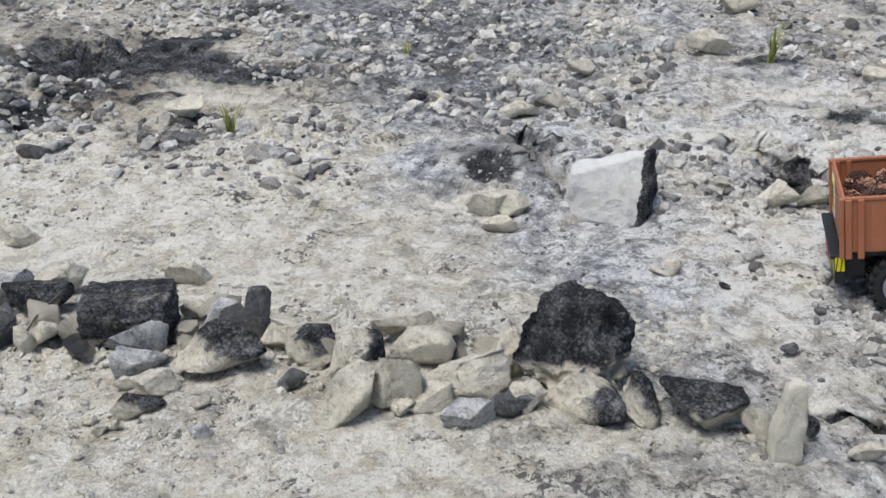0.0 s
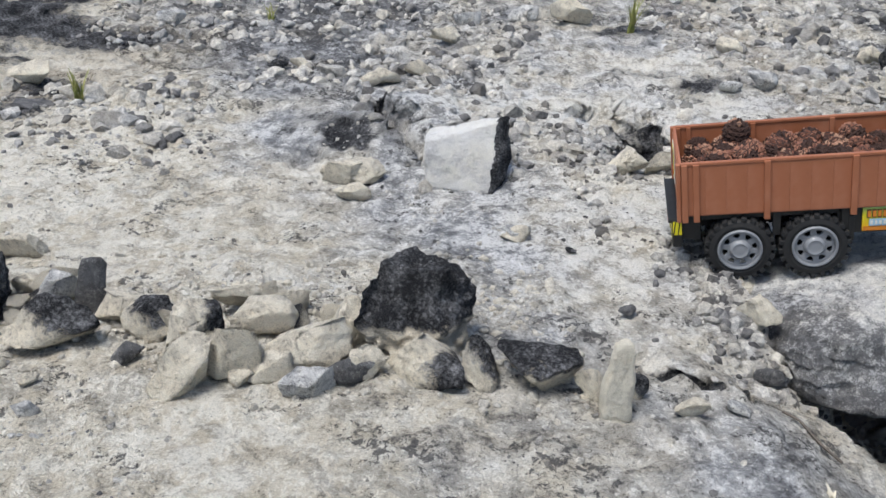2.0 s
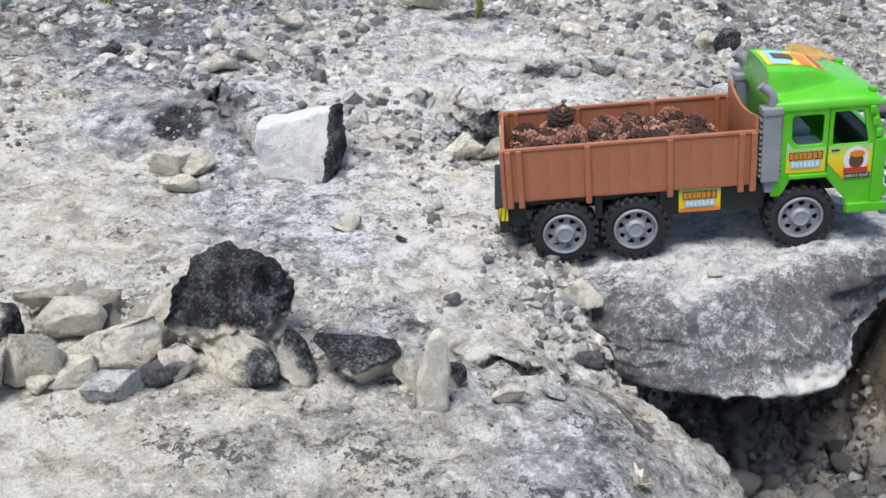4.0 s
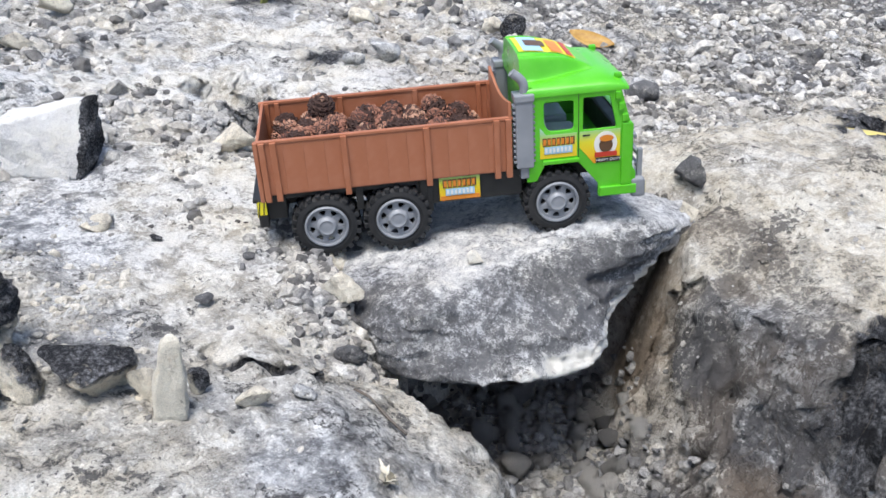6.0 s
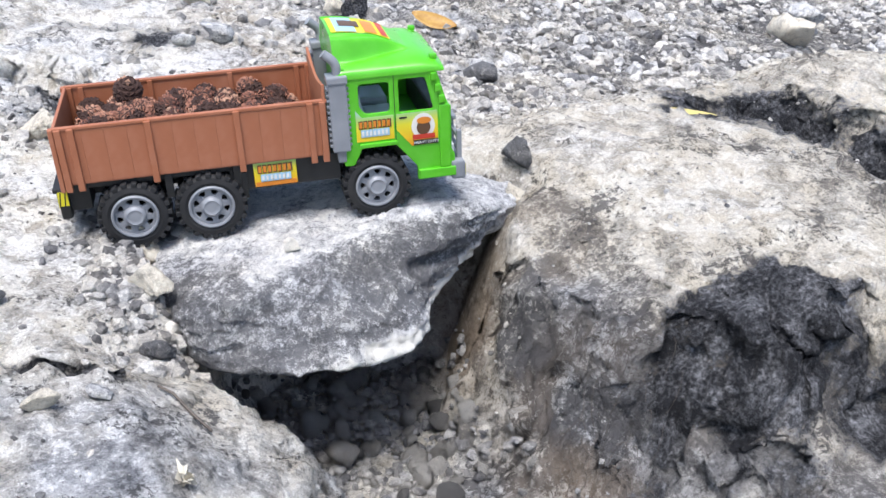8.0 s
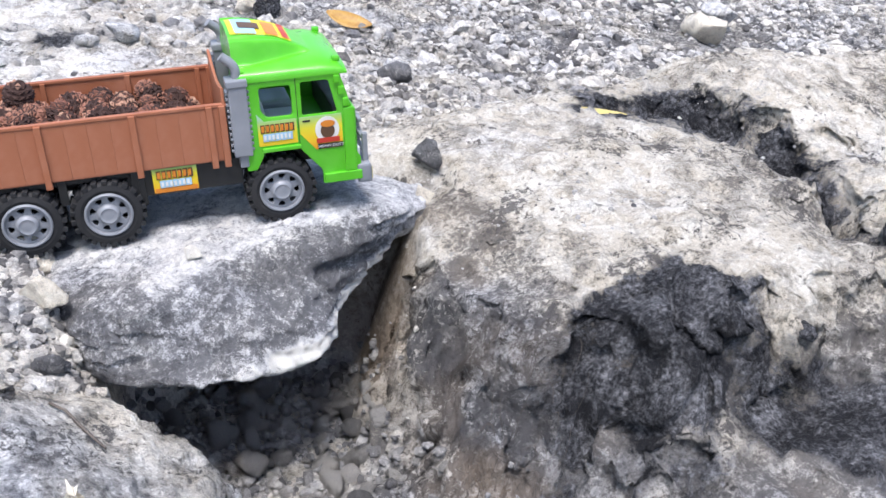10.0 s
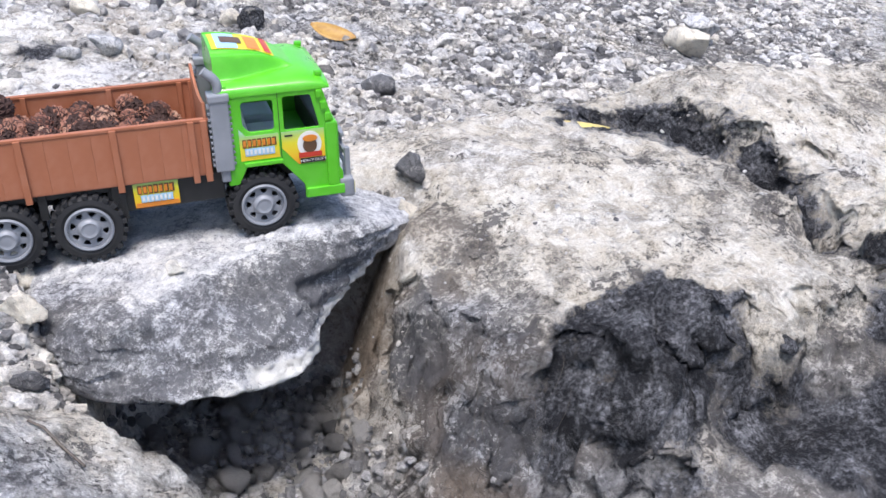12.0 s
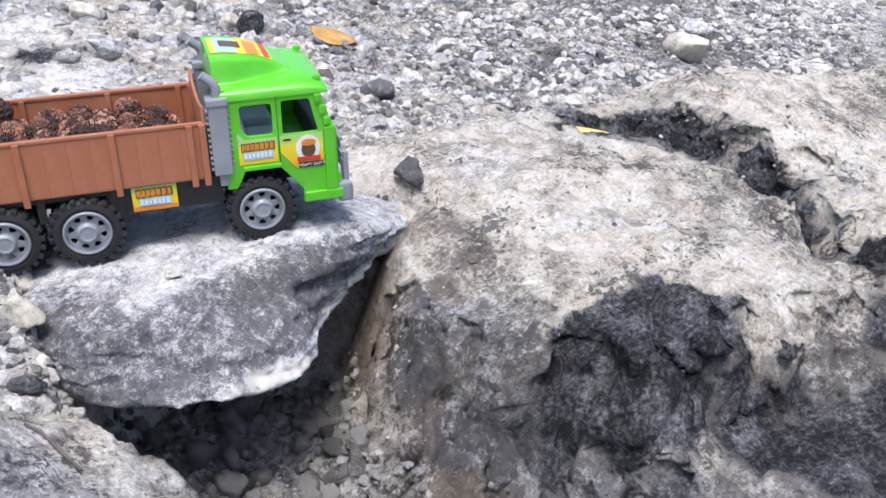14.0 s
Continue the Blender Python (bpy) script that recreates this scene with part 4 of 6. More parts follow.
stone("stone", 0.186, 0.703, (0.024, 0.012, 0.014), 1, 98, "small weathered grey limestone stone on the limestone ground", None, slab_mat, level=3, cuts=11, box=0.55, rough=0.11, group="loose stones on the ground", category="stone")
stone("pebble", 0.243, 0.571, (0.014, 0.010, 0.009), -2, 99, "small dark grey lichen-covered stone on the limestone ground", crust_half, slab_mat, level=3, cuts=10, box=0.55, rough=0.11, lichen=0.9, group="loose stones on the ground", category="pebble")
stone("stone", 0.251, 0.456, (0.022, 0.012, 0.013), -8, 100, "small pale cream limestone stone on the limestone ground", None, cream_mat, level=3, cuts=10, box=0.55, rough=0.11, warmth=0.2, group="loose stones on the ground", category="stone")
stone("pebble", 0.284, 0.460, (0.016, 0.011, 0.010), -19, 101, "small weathered grey limestone stone on the limestone ground", None, slab_mat, level=3, cuts=13, box=0.55, rough=0.11, group="loose stones on the ground", category="pebble")
stone("stone", 0.697, 0.858, (0.035, 0.025, 0.043), -28, 102, "pale cream limestone stone on the limestone ground", None, cream_mat, level=3, cuts=11, box=0.55, rough=0.11, warmth=0.2, group="loose stones on the ground", category="stone")
stone("stone", 0.845, 0.944, (0.036, 0.025, 0.030), -46, 103, "weathered grey limestone stone on the limestone ground", None, slab_mat, level=3, cuts=9, box=0.55, rough=0.11, group="loose stones on the ground", category="stone")


# ---- the toy truck ----
def plastic(name, col, rough=0.4, coat=0.0, dust=0.12):
    m, n, l, b = nodes_of(name)
    co = n.new("ShaderNodeTexCoord").outputs["Object"]
    broad = noise_node(n, l, co, 55, 5, 0.6)
    fine = noise_node(n, l, co, 700, 3, 0.6)
    c = mix(n, l, ramp(n, l, broad, [(0.3, GREY(0)), (0.75, GREY(1))]), tuple(v * 0.9 for v in col), tuple(min(1, v * 1.07) for v in col))
    c = mix(n, l, calc(n, l, "MULTIPLY", ramp(n, l, broad, [(0.45, GREY(0)), (0.8, GREY(1))]), dust), c, (0.55, 0.52, 0.46))
    l.new(c, b.inputs["Base Color"])
    l.new(ramp(n, l, broad, [(0.2, GREY(rough - 0.08)), (0.8, GREY(rough + 0.15))]), b.inputs["Roughness"])
    b.inputs["Coat Weight"].default_value = coat
    l.new(bump(n, l, fine, 0.12, 0.0004), b.inputs["Normal"])
    return m


green = plastic("green_plastic", (0.076, 0.40, 0.008), 0.3, 0.2, 0.04)
brown = plastic("brown_plastic", (0.30, 0.105, 0.048), 0.5, 0.0, 0.06)
black = plastic("black_plastic", (0.006, 0.006, 0.006), 0.5, 0.0, 0.02)
grey_pl = plastic("grey_plastic", (0.20, 0.21, 0.225), 0.4, 0.1, 0.05)
rubber = plastic("black_rubber", (0.009, 0.009, 0.0095), 0.75, 0.0, 0.03)
yellow = plastic("yellow_sticker", (0.60, 0.52, 0.012), 0.35, 0.0, 0.0)
orange = plastic("orange_print", (0.55, 0.18, 0.015), 0.35, 0.0, 0.0)
skyblue = plastic("pale_blue_print", (0.30, 0.47, 0.58), 0.35, 0.0, 0.0)
white_pl = plastic("white_print", (0.62, 0.61, 0.56), 0.35, 0.0, 0.0)
red_pl = plastic("red_print", (0.42, 0.035, 0.016), 0.35, 0.0, 0.0)
dark_br = plastic("dark_brown_print", (0.09, 0.045, 0.02), 0.4, 0.0, 0.0)
seat_pl = plastic("pale_grey_plastic", (0.42, 0.44, 0.47), 0.4, 0.1, 0.05)
clear = plastic("headlamp_plastic", (0.6, 0.62, 0.64), 0.15, 0.3, 0.0)

def sticker_material(name, low, high):
    """A print that runs from orange below through yellow to pale blue-green above."""
    m, n, l, b = nodes_of(name)
    sep = n.new("ShaderNodeSeparateXYZ")
    l.new(n.new("ShaderNodeTexCoord").outputs["Object"], sep.inputs[0])
    u = calc(n, l, "DIVIDE", calc(n, l, "SUBTRACT", sep.outputs[2], low), high - low)
    l.new(ramp(n, l, u, [(0.0, (0.60, 0.20, 0.01)), (0.25, (0.64, 0.40, 0.01)), (0.6, (0.58, 0.52, 0.02)), (0.85, (0.30, 0.47, 0.14)), (1.0, (0.28, 0.47, 0.33))]), b.inputs["Base Color"])
    b.inputs["Roughness"].default_value = 0.35
    return m


K = 0.95
door_print = sticker_material("door_sticker_print", K * 0.057, K * 0.089)
plate_print = sticker_material("plate_print", K * 0.035, K * 0.060)
truck = new("toy_truck")
TRUCK_POSE = pose(0.3632, 0.6721, -0.0010, -1.6, -10.1, -15.5)
truck.matrix_world = TRUCK_POSE
tagged(truck, "green toy dump truck with brown bed full of small cones", "toy truck")


def part(name, bm, material, parent, label=""):
    bmesh.ops.recalc_face_normals(bm, faces=bm.faces[:])
    me = bpy.data.meshes.new(name)
    bm.to_mesh(me)
    bm.free()
    me.materials.append(material)
    ob = new(name, me)
    ob.parent = parent
    if label:
        ob["label"] = label
    return ob


def shade(ob, angle=40):
    me = ob.data
    me.polygons.foreach_set("use_smooth", np.ones(len(me.polygons), bool))
    me.set_sharp_from_angle(angle=radians(angle))
    return ob


def box(bm, x0, x1, y0, y1, z0, z1, bevel=0.0008, seg=2):
    r = bmesh.ops.create_cube(bm, size=1, matrix=Matrix.Translation((K * (x0 + x1) / 2, K * (y0 + y1) / 2, K * (z0 + z1) / 2)) @ Matrix.Diagonal((K * (x1 - x0), K * (y1 - y0), K * (z1 - z0), 1)))
    if bevel:
        edges = {e for v in r["verts"] for e in v.link_edges}
        bmesh.ops.bevel(bm, geom=list(edges), offset=K * bevel, segments=seg, affect="EDGES", profile=0.6)
    return bm


def boxes(*args, bevel=0.0008):
    bm = bmesh.new()
    for a in args:
        box(bm, *a, bevel=bevel)
    return bm


def plate(outer, holes, thick, to_world, bevel=0.0005):
    """A sheet with holes. to_world turns (u, v, w) into truck metres."""
    bm = bmesh.new()
    edges = []
    for loop in (outer, *holes):
        vs = [bm.verts.new((u, v, 0)) for u, v in loop]
        edges += [bm.edges.new((a, b)) for a, b in zip(vs, vs[1:] + vs[:1])]
    r = bmesh.ops.triangle_fill(bm, edges=edges, use_beauty=True, use_dissolve=False, normal=(0, 0, 1))
    faces = [g for g in r["geom"] if isinstance(g, bmesh.types.BMFace)]
    ext = bmesh.ops.extrude_face_region(bm, geom=faces)
    for v in [g for g in ext["geom"] if isinstance(g, bmesh.types.BMVert)]:
        v.co.z += thick
    bmesh.ops.recalc_face_normals(bm, faces=bm.faces[:])
    if bevel:
        rim = [e for e in bm.edges if len(e.link_faces) == 2 and e.calc_face_angle(0) > 1.2]
        bmesh.ops.bevel(bm, geom=rim, offset=bevel, segments=2, affect="EDGES", profile=0.6)
    for v in bm.verts:
        v.co = Vector(to_world(*v.co)) * K
    return bm


def rounded(pts, r=0.002, n=4):
    """A loop with its corners rounded."""
    out = []
    m = len(pts)
    for i in range(m):
        p, a, b = Vector(pts[i]), Vector(pts[i - 1]), Vector(pts[(i + 1) % m])
        d1, d2 = (a - p), (b - p)
        rr = min(r, d1.length * 0.45, d2.length * 0.45)
        s, e = p + d1.normalized() * rr, p + d2.normalized() * rr
        for k in range(n + 1):
            t = k / n
            q = s * (1 - t) ** 2 + p * 2 * t * (1 - t) + e * t * t
            out.append((q.x, q.y))
    return out


def lathe(profile, n=40, axis_y=True):
    """Rings of (radius, y) turned round the y axis."""
    bm = bmesh.new()
    rings = []
    for r, y in profile:
        rings.append([bm.verts.new((K * r * math.cos(2 * math.pi * k / n), K * y, K * r * math.sin(2 * math.pi * k / n))) for k in range(n)])
    for a, b in zip(rings, rings[1:]):
        for k in range(n):
            bm.faces.new((a[k], a[(k + 1) % n], b[(k + 1) % n], b[k]))
    return bm


# bed
W = 0.0475
BX0, BX1, BZ0, BZ1 = -0.0455, 0.154, 0.057, 0.1025
bed = part("truck_bed", boxes((BX0 + 0.003, BX1 - 0.003, -W + 0.003, W - 0.003, BZ0, BZ0 + 0.004), bevel=0.0006), brown, truck, "brown plastic cargo bed")
for sgn in (-1, 1):
    side = part("side_board", boxes((BX0, BX1, sgn * W - 0.0011, sgn * W + 0.0011, BZ0, BZ1), bevel=0.0005), brown, bed)
    plank_mesh = None
    cnt = 12
    stepx = (BX1 - BX0 - 0.006) / cnt
    for k in range(cnt):
        if plank_mesh is None:
            pl = part("plank", boxes((0, stepx - 0.0001, -0.0002, 0.0002, BZ0 + 0.001, BZ1 - 0.0022), bevel=0.00019), brown, side)
            plank_mesh = pl.data
        else:
            pl = new("plank", plank_mesh)
            pl.parent = side
        pl.location = (K * (BX0 + 0.003 + k * stepx), K * (sgn * (W + 0.0012)), 0)
    for px in (-0.0425, -0.0335, 0.021, 0.086, 0.1415, 0.151):
        part("post", boxes((px - 0.0024, px + 0.0024, sgn * (W + 0.0020) - 0.0022, sgn * (W + 0.0020) + 0.0022, BZ0 - 0.0045, BZ1 - 0.0005), bevel=0.0006), brown, side)
        part("post", boxes((px - 0.002, px + 0.002, sgn * (W - 0.0020) - 0.0014, sgn * (W - 0.0020) + 0.0014, BZ0 + 0.002, BZ1 - 0.0008), bevel=0.0004), brown, side)
    part("top_rail", boxes((BX0 - 0.001, BX1 + 0.001, sgn * W - 0.0021, sgn * W + 0.0021, BZ1 - 0.002, BZ1 + 0.0006), bevel=0.0006), brown, side)
dip = [(-W - 0.002, BZ0)] + [(-W - 0.002 + (2 * W + 0.004) * k / 16, BZ1 + 0.013 - 0.0075 * math.sin(math.pi * k / 16)) for k in range(17)] + [(W + 0.002, BZ0)]
shade(part("front_board", plate(dip, [], 0.0024, lambda u, v, w: (BX1 - w, u, v)), brown, bed))
gate = part("tailgate", boxes((BX0 - 0.0012, BX0 + 0.0012, -W - 0.001, W + 0.001, BZ0 - 0.003, BZ1), bevel=0.0006), brown, bed)
for k in range(11):
    y0 = -W + 0.003 + k * (2 * W - 0.006) / 11
    part("plank", boxes((BX0 - 0.0020, BX0 - 0.0008, y0, y0 + (2 * W - 0.006) / 11 - 0.0001, BZ0, BZ1 - 0.003), bevel=0.0003), brown, gate)
for y0 in (-W, W):
    part("post", boxes((BX0 - 0.0035, BX0, y0 - 0.003, y0 + 0.003, BZ0 - 0.0045, BZ1), bevel=0.0007), brown, gate)
tag = part("sticker", boxes((BX0 - 0.0026, BX0 - 0.0021, 0.008, 0.028, 0.064, 0.098), bevel=0.0), white_pl, gate, "pale oval badge sticker with coloured shapes")
part("sticker_print", boxes((BX0 - 0.0029, BX0 - 0.0026, 0.010, 0.026, 0.070, 0.095), bevel=0.0), yellow, tag)
part("sticker_print", boxes((BX0 - 0.0032, BX0 - 0.0029, 0.013, 0.023, 0.079, 0.091), bevel=0.0), dark_br, tag)
part("sticker_print", boxes((BX0 - 0.0032, BX0 - 0.0029, 0.011, 0.025, 0.072, 0.076), bevel=0.0), red_pl, tag)

# chassis
chassis = part("chassis", boxes((-0.046, 0.25, -0.020, 0.020, 0.036, 0.056), (0.075, 0.162, -0.0445, 0.0445, 0.034, 0.0565), (-0.047, -0.030, -0.043, 0.043, 0.034, 0.0565),
                                (-0.03, 0.08, -0.0445, -0.02, 0.0515, 0.0568), (-0.03, 0.08, 0.02, 0.0445, 0.0515, 0.0568), (0.083, 0.088, -0.047, 0.047, 0.028, 0.05)), black, truck, "black plastic chassis frame")
for y0 in (-0.0465, 0.0445):
    for x0 in (0.026, 0.078):
        part("mudguard", boxes((x0, x0 + 0.006, y0, y0 + 0.002, 0.036, 0.0568), bevel=0.0004), black, chassis)
rear = part("rear_bumper", boxes((-0.053, -0.045, -0.048, 0.048, 0.0295, 0.0535), bevel=0.0016), black, truck, "black rear bumper with hazard stickers")
part("step", boxes((-0.056, -0.045, -0.047, 0.047, 0.051, 0.0545), bevel=0.001), black, rear)


def hazard(parent, x0, x1, y, z0, z1, outward, n=4):
    """A yellow plate with slanting dark bars, facing along y."""
    base = part("hazard_sticker", boxes((x0, x1, min(y, y + outward), max(y, y + outward), z0, z1), bevel=0.0), yellow, parent, "yellow sticker with slanting black stripes")
    bm = bmesh.new()
    w = (x1 - x0) / n
    for k in range(n):
        a = x0 + k * w
        q = [(a, z0), (a + w * 0.25, z0), (min(x1, a + w * 0.75), z1), (min(x1, a + w * 0.5), z1)]
        bm.faces.new([bm.verts.new((K * u, K * (y + outward * 1.6), K * v)) for u, v in q])
    part("stripe", bm, black, base)
    return base


def hazard_x(parent, x, y0, y1, z0, z1, outward, col, n=4):
    base = part("hazard_sticker", boxes((min(x, x + outward), max(x, x + outward), y0, y1, z0, z1), bevel=0.0), yellow, parent, "yellow sticker with slanting stripes")
    bm = bmesh.new()
    w = (y1 - y0) / n
    for k in range(n):
        a = y0 + k * w
        q = [(a, z0), (a + w * 0.3, z0), (min(y1, a + w * 0.8), z1), (min(y1, a + w * 0.5), z1)]
        bm.faces.new([bm.verts.new((K * (x + outward * 1.6), K * u, K * v)) for u, v in q])
    part("stripe", bm, col, base)
    return base


hazard(rear, -0.0525, -0.0455, -0.0482, 0.041, 0.0525, -0.0003, 2)
hazard(rear, -0.0525, -0.0455, 0.0482, 0.041, 0.0525, 0.0003, 2)
for y0, y1 in ((-0.046, -0.019), (0.019, 0.046)):
    hazard_x(rear, -0.0532, y0, y1, 0.038, 0.0505, -0.0003, black)
mid = hazard_x(rear, -0.0532, -0.0165, 0.0165, 0.033, 0.051, -0.0006, black, 5)
part("red_panel", boxes((-0.0552, -0.0545, -0.014, 0.014, 0.037, 0.046), bevel=0.0), red_pl, mid)


def bars(parent, x0, x1, y, z0, z1, out, mat, n, gap=0.3):
    """Unreadable lettering as a row of upright bars."""
    bm = bmesh.new()
    w = (x1 - x0) / n
    for k in range(n):
        box(bm, x0 + k * w, x0 + (k + 1 - gap) * w, min(y, y + out), max(y, y + out), z0, z1, bevel=0)
    return part("lettering", bm, mat, parent)


for sgn in (-1, 1):
    y = sgn * 0.0446
    sign = part("side_plate", boxes((0.0935, 0.127, y - 0.002, y + 0.002, 0.036, 0.0562), bevel=0.0006), plate_print, truck, "yellow plate with orange and blue lettering")
    o = sgn * 0.0004
    yy = y + sgn * 0.002
    part("sticker_print", boxes((0.0945, 0.126, min(yy, yy + o), max(yy, yy + o), 0.0365, 0.040), bevel=0), orange, sign)
    bars(sign, 0.0965, 0.1245, yy + o, 0.0475, 0.0545, o, dark_br, 7, 0.18)
    bars(sign, 0.0972, 0.124, yy + 2 * o, 0.0485, 0.0535, o, orange, 7, 0.4)
    bars(sign, 0.0985, 0.1225, yy + o, 0.0405, 0.0465, o, skyblue, 5, 0.08)
    bars(sign, 0.0995, 0.122, yy + 2 * o, 0.0418, 0.0452, o, white_pl, 7, 0.45)


# wheels
def gauss_wheel():
    wheel = new("wheel")
    tyre_bm = lathe([(0.0165, -0.0095), (0.0195, -0.0108), (0.0232, -0.0100), (0.0245, -0.0080), (0.0248, -0.003), (0.0248, 0.003), (0.0245, 0.0080), (0.0232, 0.0100), (0.0195, 0.0108), (0.0165, 0.0095), (0.0165, -0.0095)], 56)
    tyre = shade(part("tyre", tyre_bm, rubber, wheel, "black rubber tyre with block tread"), 35)
    lug_mesh = {}
    for k in range(22):
        for sgn in (-1, 1):
            a = 2 * math.pi * (k + (0.5 if sgn > 0 else 0)) / 22
            if sgn not in lug_mesh:
                lug = part("lug", boxes((-0.0020, 0.0020, sgn * 0.0016 - (0.0088 if sgn < 0 else 0), sgn * 0.0016 + (0.0088 if sgn > 0 else 0), 0.0232, 0.0266), bevel=0.0006), rubber, tyre)
                lug_mesh[sgn] = lug.data
            else:
                lug = new("lug", lug_mesh[sgn])
                lug.parent = tyre
            lug.matrix_basis = Matrix.Rotation(a, 4, "Y") @ Matrix.Rotation(sgn * 0.12, 4, "Z")
    holes = []
    for k in range(8):
        a = 2 * math.pi * k / 8
        q = []
        for r, d in ((0.0093, -0.10), (0.0128, -0.24), (0.0133, 0), (0.0128, 0.24), (0.0093, 0.10)):
            q.append((r * math.cos(a + d), r * math.sin(a + d)))
        holes.append(rounded(q, 0.001, 2))
    ring = [(0.0152 * math.cos(2 * math.pi * k / 48), 0.0152 * math.sin(2 * math.pi * k / 48)) for k in range(48)]
    rim = shade(part("rim", plate(ring, holes, 0.0025, lambda u, v, w: (u, -0.0085 + w, v), 0.0004), grey_pl, wheel, "grey plastic rim with eight openings"), 40)
    shade(part("rim_ring", lathe([(0.0148, -0.0075), (0.0150, -0.0112), (0.0160, -0.0116), (0.0170, -0.0108), (0.0172, -0.006), (0.0172, 0.009), (0.0148, 0.009), (0.0148, -0.0075)], 48), grey_pl, rim), 40)
    shade(part("hub_cap", lathe([(0.0084, -0.0078), (0.0078, -0.0104), (0.0066, -0.0114), (0.0058, -0.0120), (0.0052, -0.0116), (0.003, -0.0117), (0.0001, -0.0118)], 32), grey_pl, rim), 40)
    part("inner_disc", lathe([(0.0162, 0.002), (0.0001, 0.002)], 32), black, wheel)
    return wheel


proto = gauss_wheel()
first = True
for ax in (0.0, 0.058, 0.19):
    for sgn in (-1, 1):
        m = Matrix.Translation((K * ax, K * sgn * 0.0405, K * 0.0262)) @ pose(0, 0, 0, 0, random.uniform(0, 360), 0 if sgn < 0 else 180)
        if first:
            wh, first = proto, False
            wh.matrix_basis = m @ Matrix.Scale(1.05, 4)
        else:
            wh = copy_thing(proto, m)
        wh.parent = truck

# cab
cab = part("cab", boxes((0.168, 0.250, -0.046, 0.046, 0.062, 0.066), (0.167, 0.1705, -0.049, 0.049, 0.050, 0.126)), green, truck, "bright green plastic cab with open windows")
side_loop = [(0.165, 0.046), (0.173, 0.046), (0.181, 0.0615), (0.206, 0.0615), (0.224, 0.039), (0.224, 0.027), (0.2545, 0.027), (0.2555, 0.046), (0.252, 0.052), (0.2525, 0.075), (0.2505, 0.088), (0.2405, 0.1225), (0.165, 0.1225)]
win_a = rounded([(0.1795, 0.094), (0.184, 0.088), (0.2035, 0.088), (0.2035, 0.1125), (0.1795, 0.1125)], 0.003)
win_b = rounded([(0.211, 0.0865), (0.2385, 0.0865), (0.2325, 0.1135), (0.211, 0.1135)], 0.002)
for sgn in (-1, 1):
    door = shade(part("cab_side", plate(rounded(side_loop, 0.0015, 2), [win_a, win_b], 0.0028, lambda u, v, w: (u, sgn * (0.0478 + w), v), 0.0006), green, cab), 35)
    part("door_handle", boxes((0.2105, 0.2165, sgn * 0.0509 - 0.0006, sgn * 0.0509 + 0.0006, 0.0815, 0.0828), bevel=0.0002), black, door)
    part("door_seam", boxes((0.2071, 0.2076, sgn * 0.0507 - 0.0002, sgn * 0.0507 + 0.0002, 0.062, 0.118), bevel=0), black, door)
    part("door_step", boxes((0.225, 0.2555, sgn * 0.0515 - 0.0018, sgn * 0.0515 + 0.0018, 0.028, 0.036), bevel=0.0008), green, door)
    part("corner_trim", boxes((0.2425, 0.2515, sgn * 0.0505 - 0.002, sgn * 0.0505 + 0.002, 0.036, 0.09), bevel=0.0012), green, door)
    part("arch_trim", boxes((0.178, 0.208, sgn * 0.0515 - 0.0015, sgn * 0.0515 + 0.0015, 0.0605, 0.064), bevel=0.0008), green, door)
    o = sgn * 0.0004
    yy = sgn * 0.0507
    loop = [(0.176, 0.0655), (0.206, 0.0655), (0.206, 0.0855), (0.181, 0.0855), (0.176, 0.092)]
    st = part("sticker", plate(loop, [], 0.0003, lambda u, v, w: (u, yy + sgn * w, v), 0), door_print, door, "yellow sticker with orange and blue lettering")
    bars(st, 0.178, 0.2045, yy + o, 0.0762, 0.083, o, dark_br, 7, 0.15)
    bars(st, 0.1785, 0.2042, yy + 2 * o, 0.0772, 0.082, o, orange, 7, 0.4)
    bars(st, 0.1795, 0.2025, yy + o, 0.0693, 0.0755, o, skyblue, 5, 0.06)
    bars(st, 0.1802, 0.2022, yy + 2 * o, 0.0706, 0.0742, o, white_pl, 7, 0.45)
    loop = [(0.2082, 0.072), (0.2200, 0.0575), (0.2415, 0.0575), (0.2415, 0.0855), (0.2082, 0.0855)]
    st = part("sticker", plate(loop, [], 0.0003, lambda u, v, w: (u, yy + sgn * w, v), 0), door_print, door, "yellow door sticker with a round badge")
    disc = [(0.2295 + 0.0095 * math.cos(2 * math.pi * k / 28), 0.0735 + 0.0108 * math.sin(2 * math.pi * k / 28)) for k in range(28)]
    part("badge", plate(disc, [], 0.0003, lambda u, v, w: (u, yy + o + sgn * w, v), 0), white_pl, st)
    disc = [(0.2297 + 0.0056 * math.cos(2 * math.pi * k / 20), 0.0725 + 0.0062 * math.sin(2 * math.pi * k / 20)) for k in range(20)]
    part("badge_mark", plate(disc, [], 0.0003, lambda u, v, w: (u, yy + 2 * o + sgn * w, v), 0), dark_br, st)
    disc = [(0.2300 + 0.0058 * math.cos(2 * math.pi * k / 20), 0.0785 + 0.0028 * math.sin(2 * math.pi * k / 20)) for k in range(20)]
    part("badge_mark", plate(disc, [], 0.0003, lambda u, v, w: (u, yy + 3 * o + sgn * w, v), 0), orange, st)
    part("badge_band", boxes((0.2205, 0.2388, min(yy + 2 * o, yy + 3 * o), max(yy + 2 * o, yy + 3 * o), 0.0628, 0.0668), bevel=0), red_pl, st)
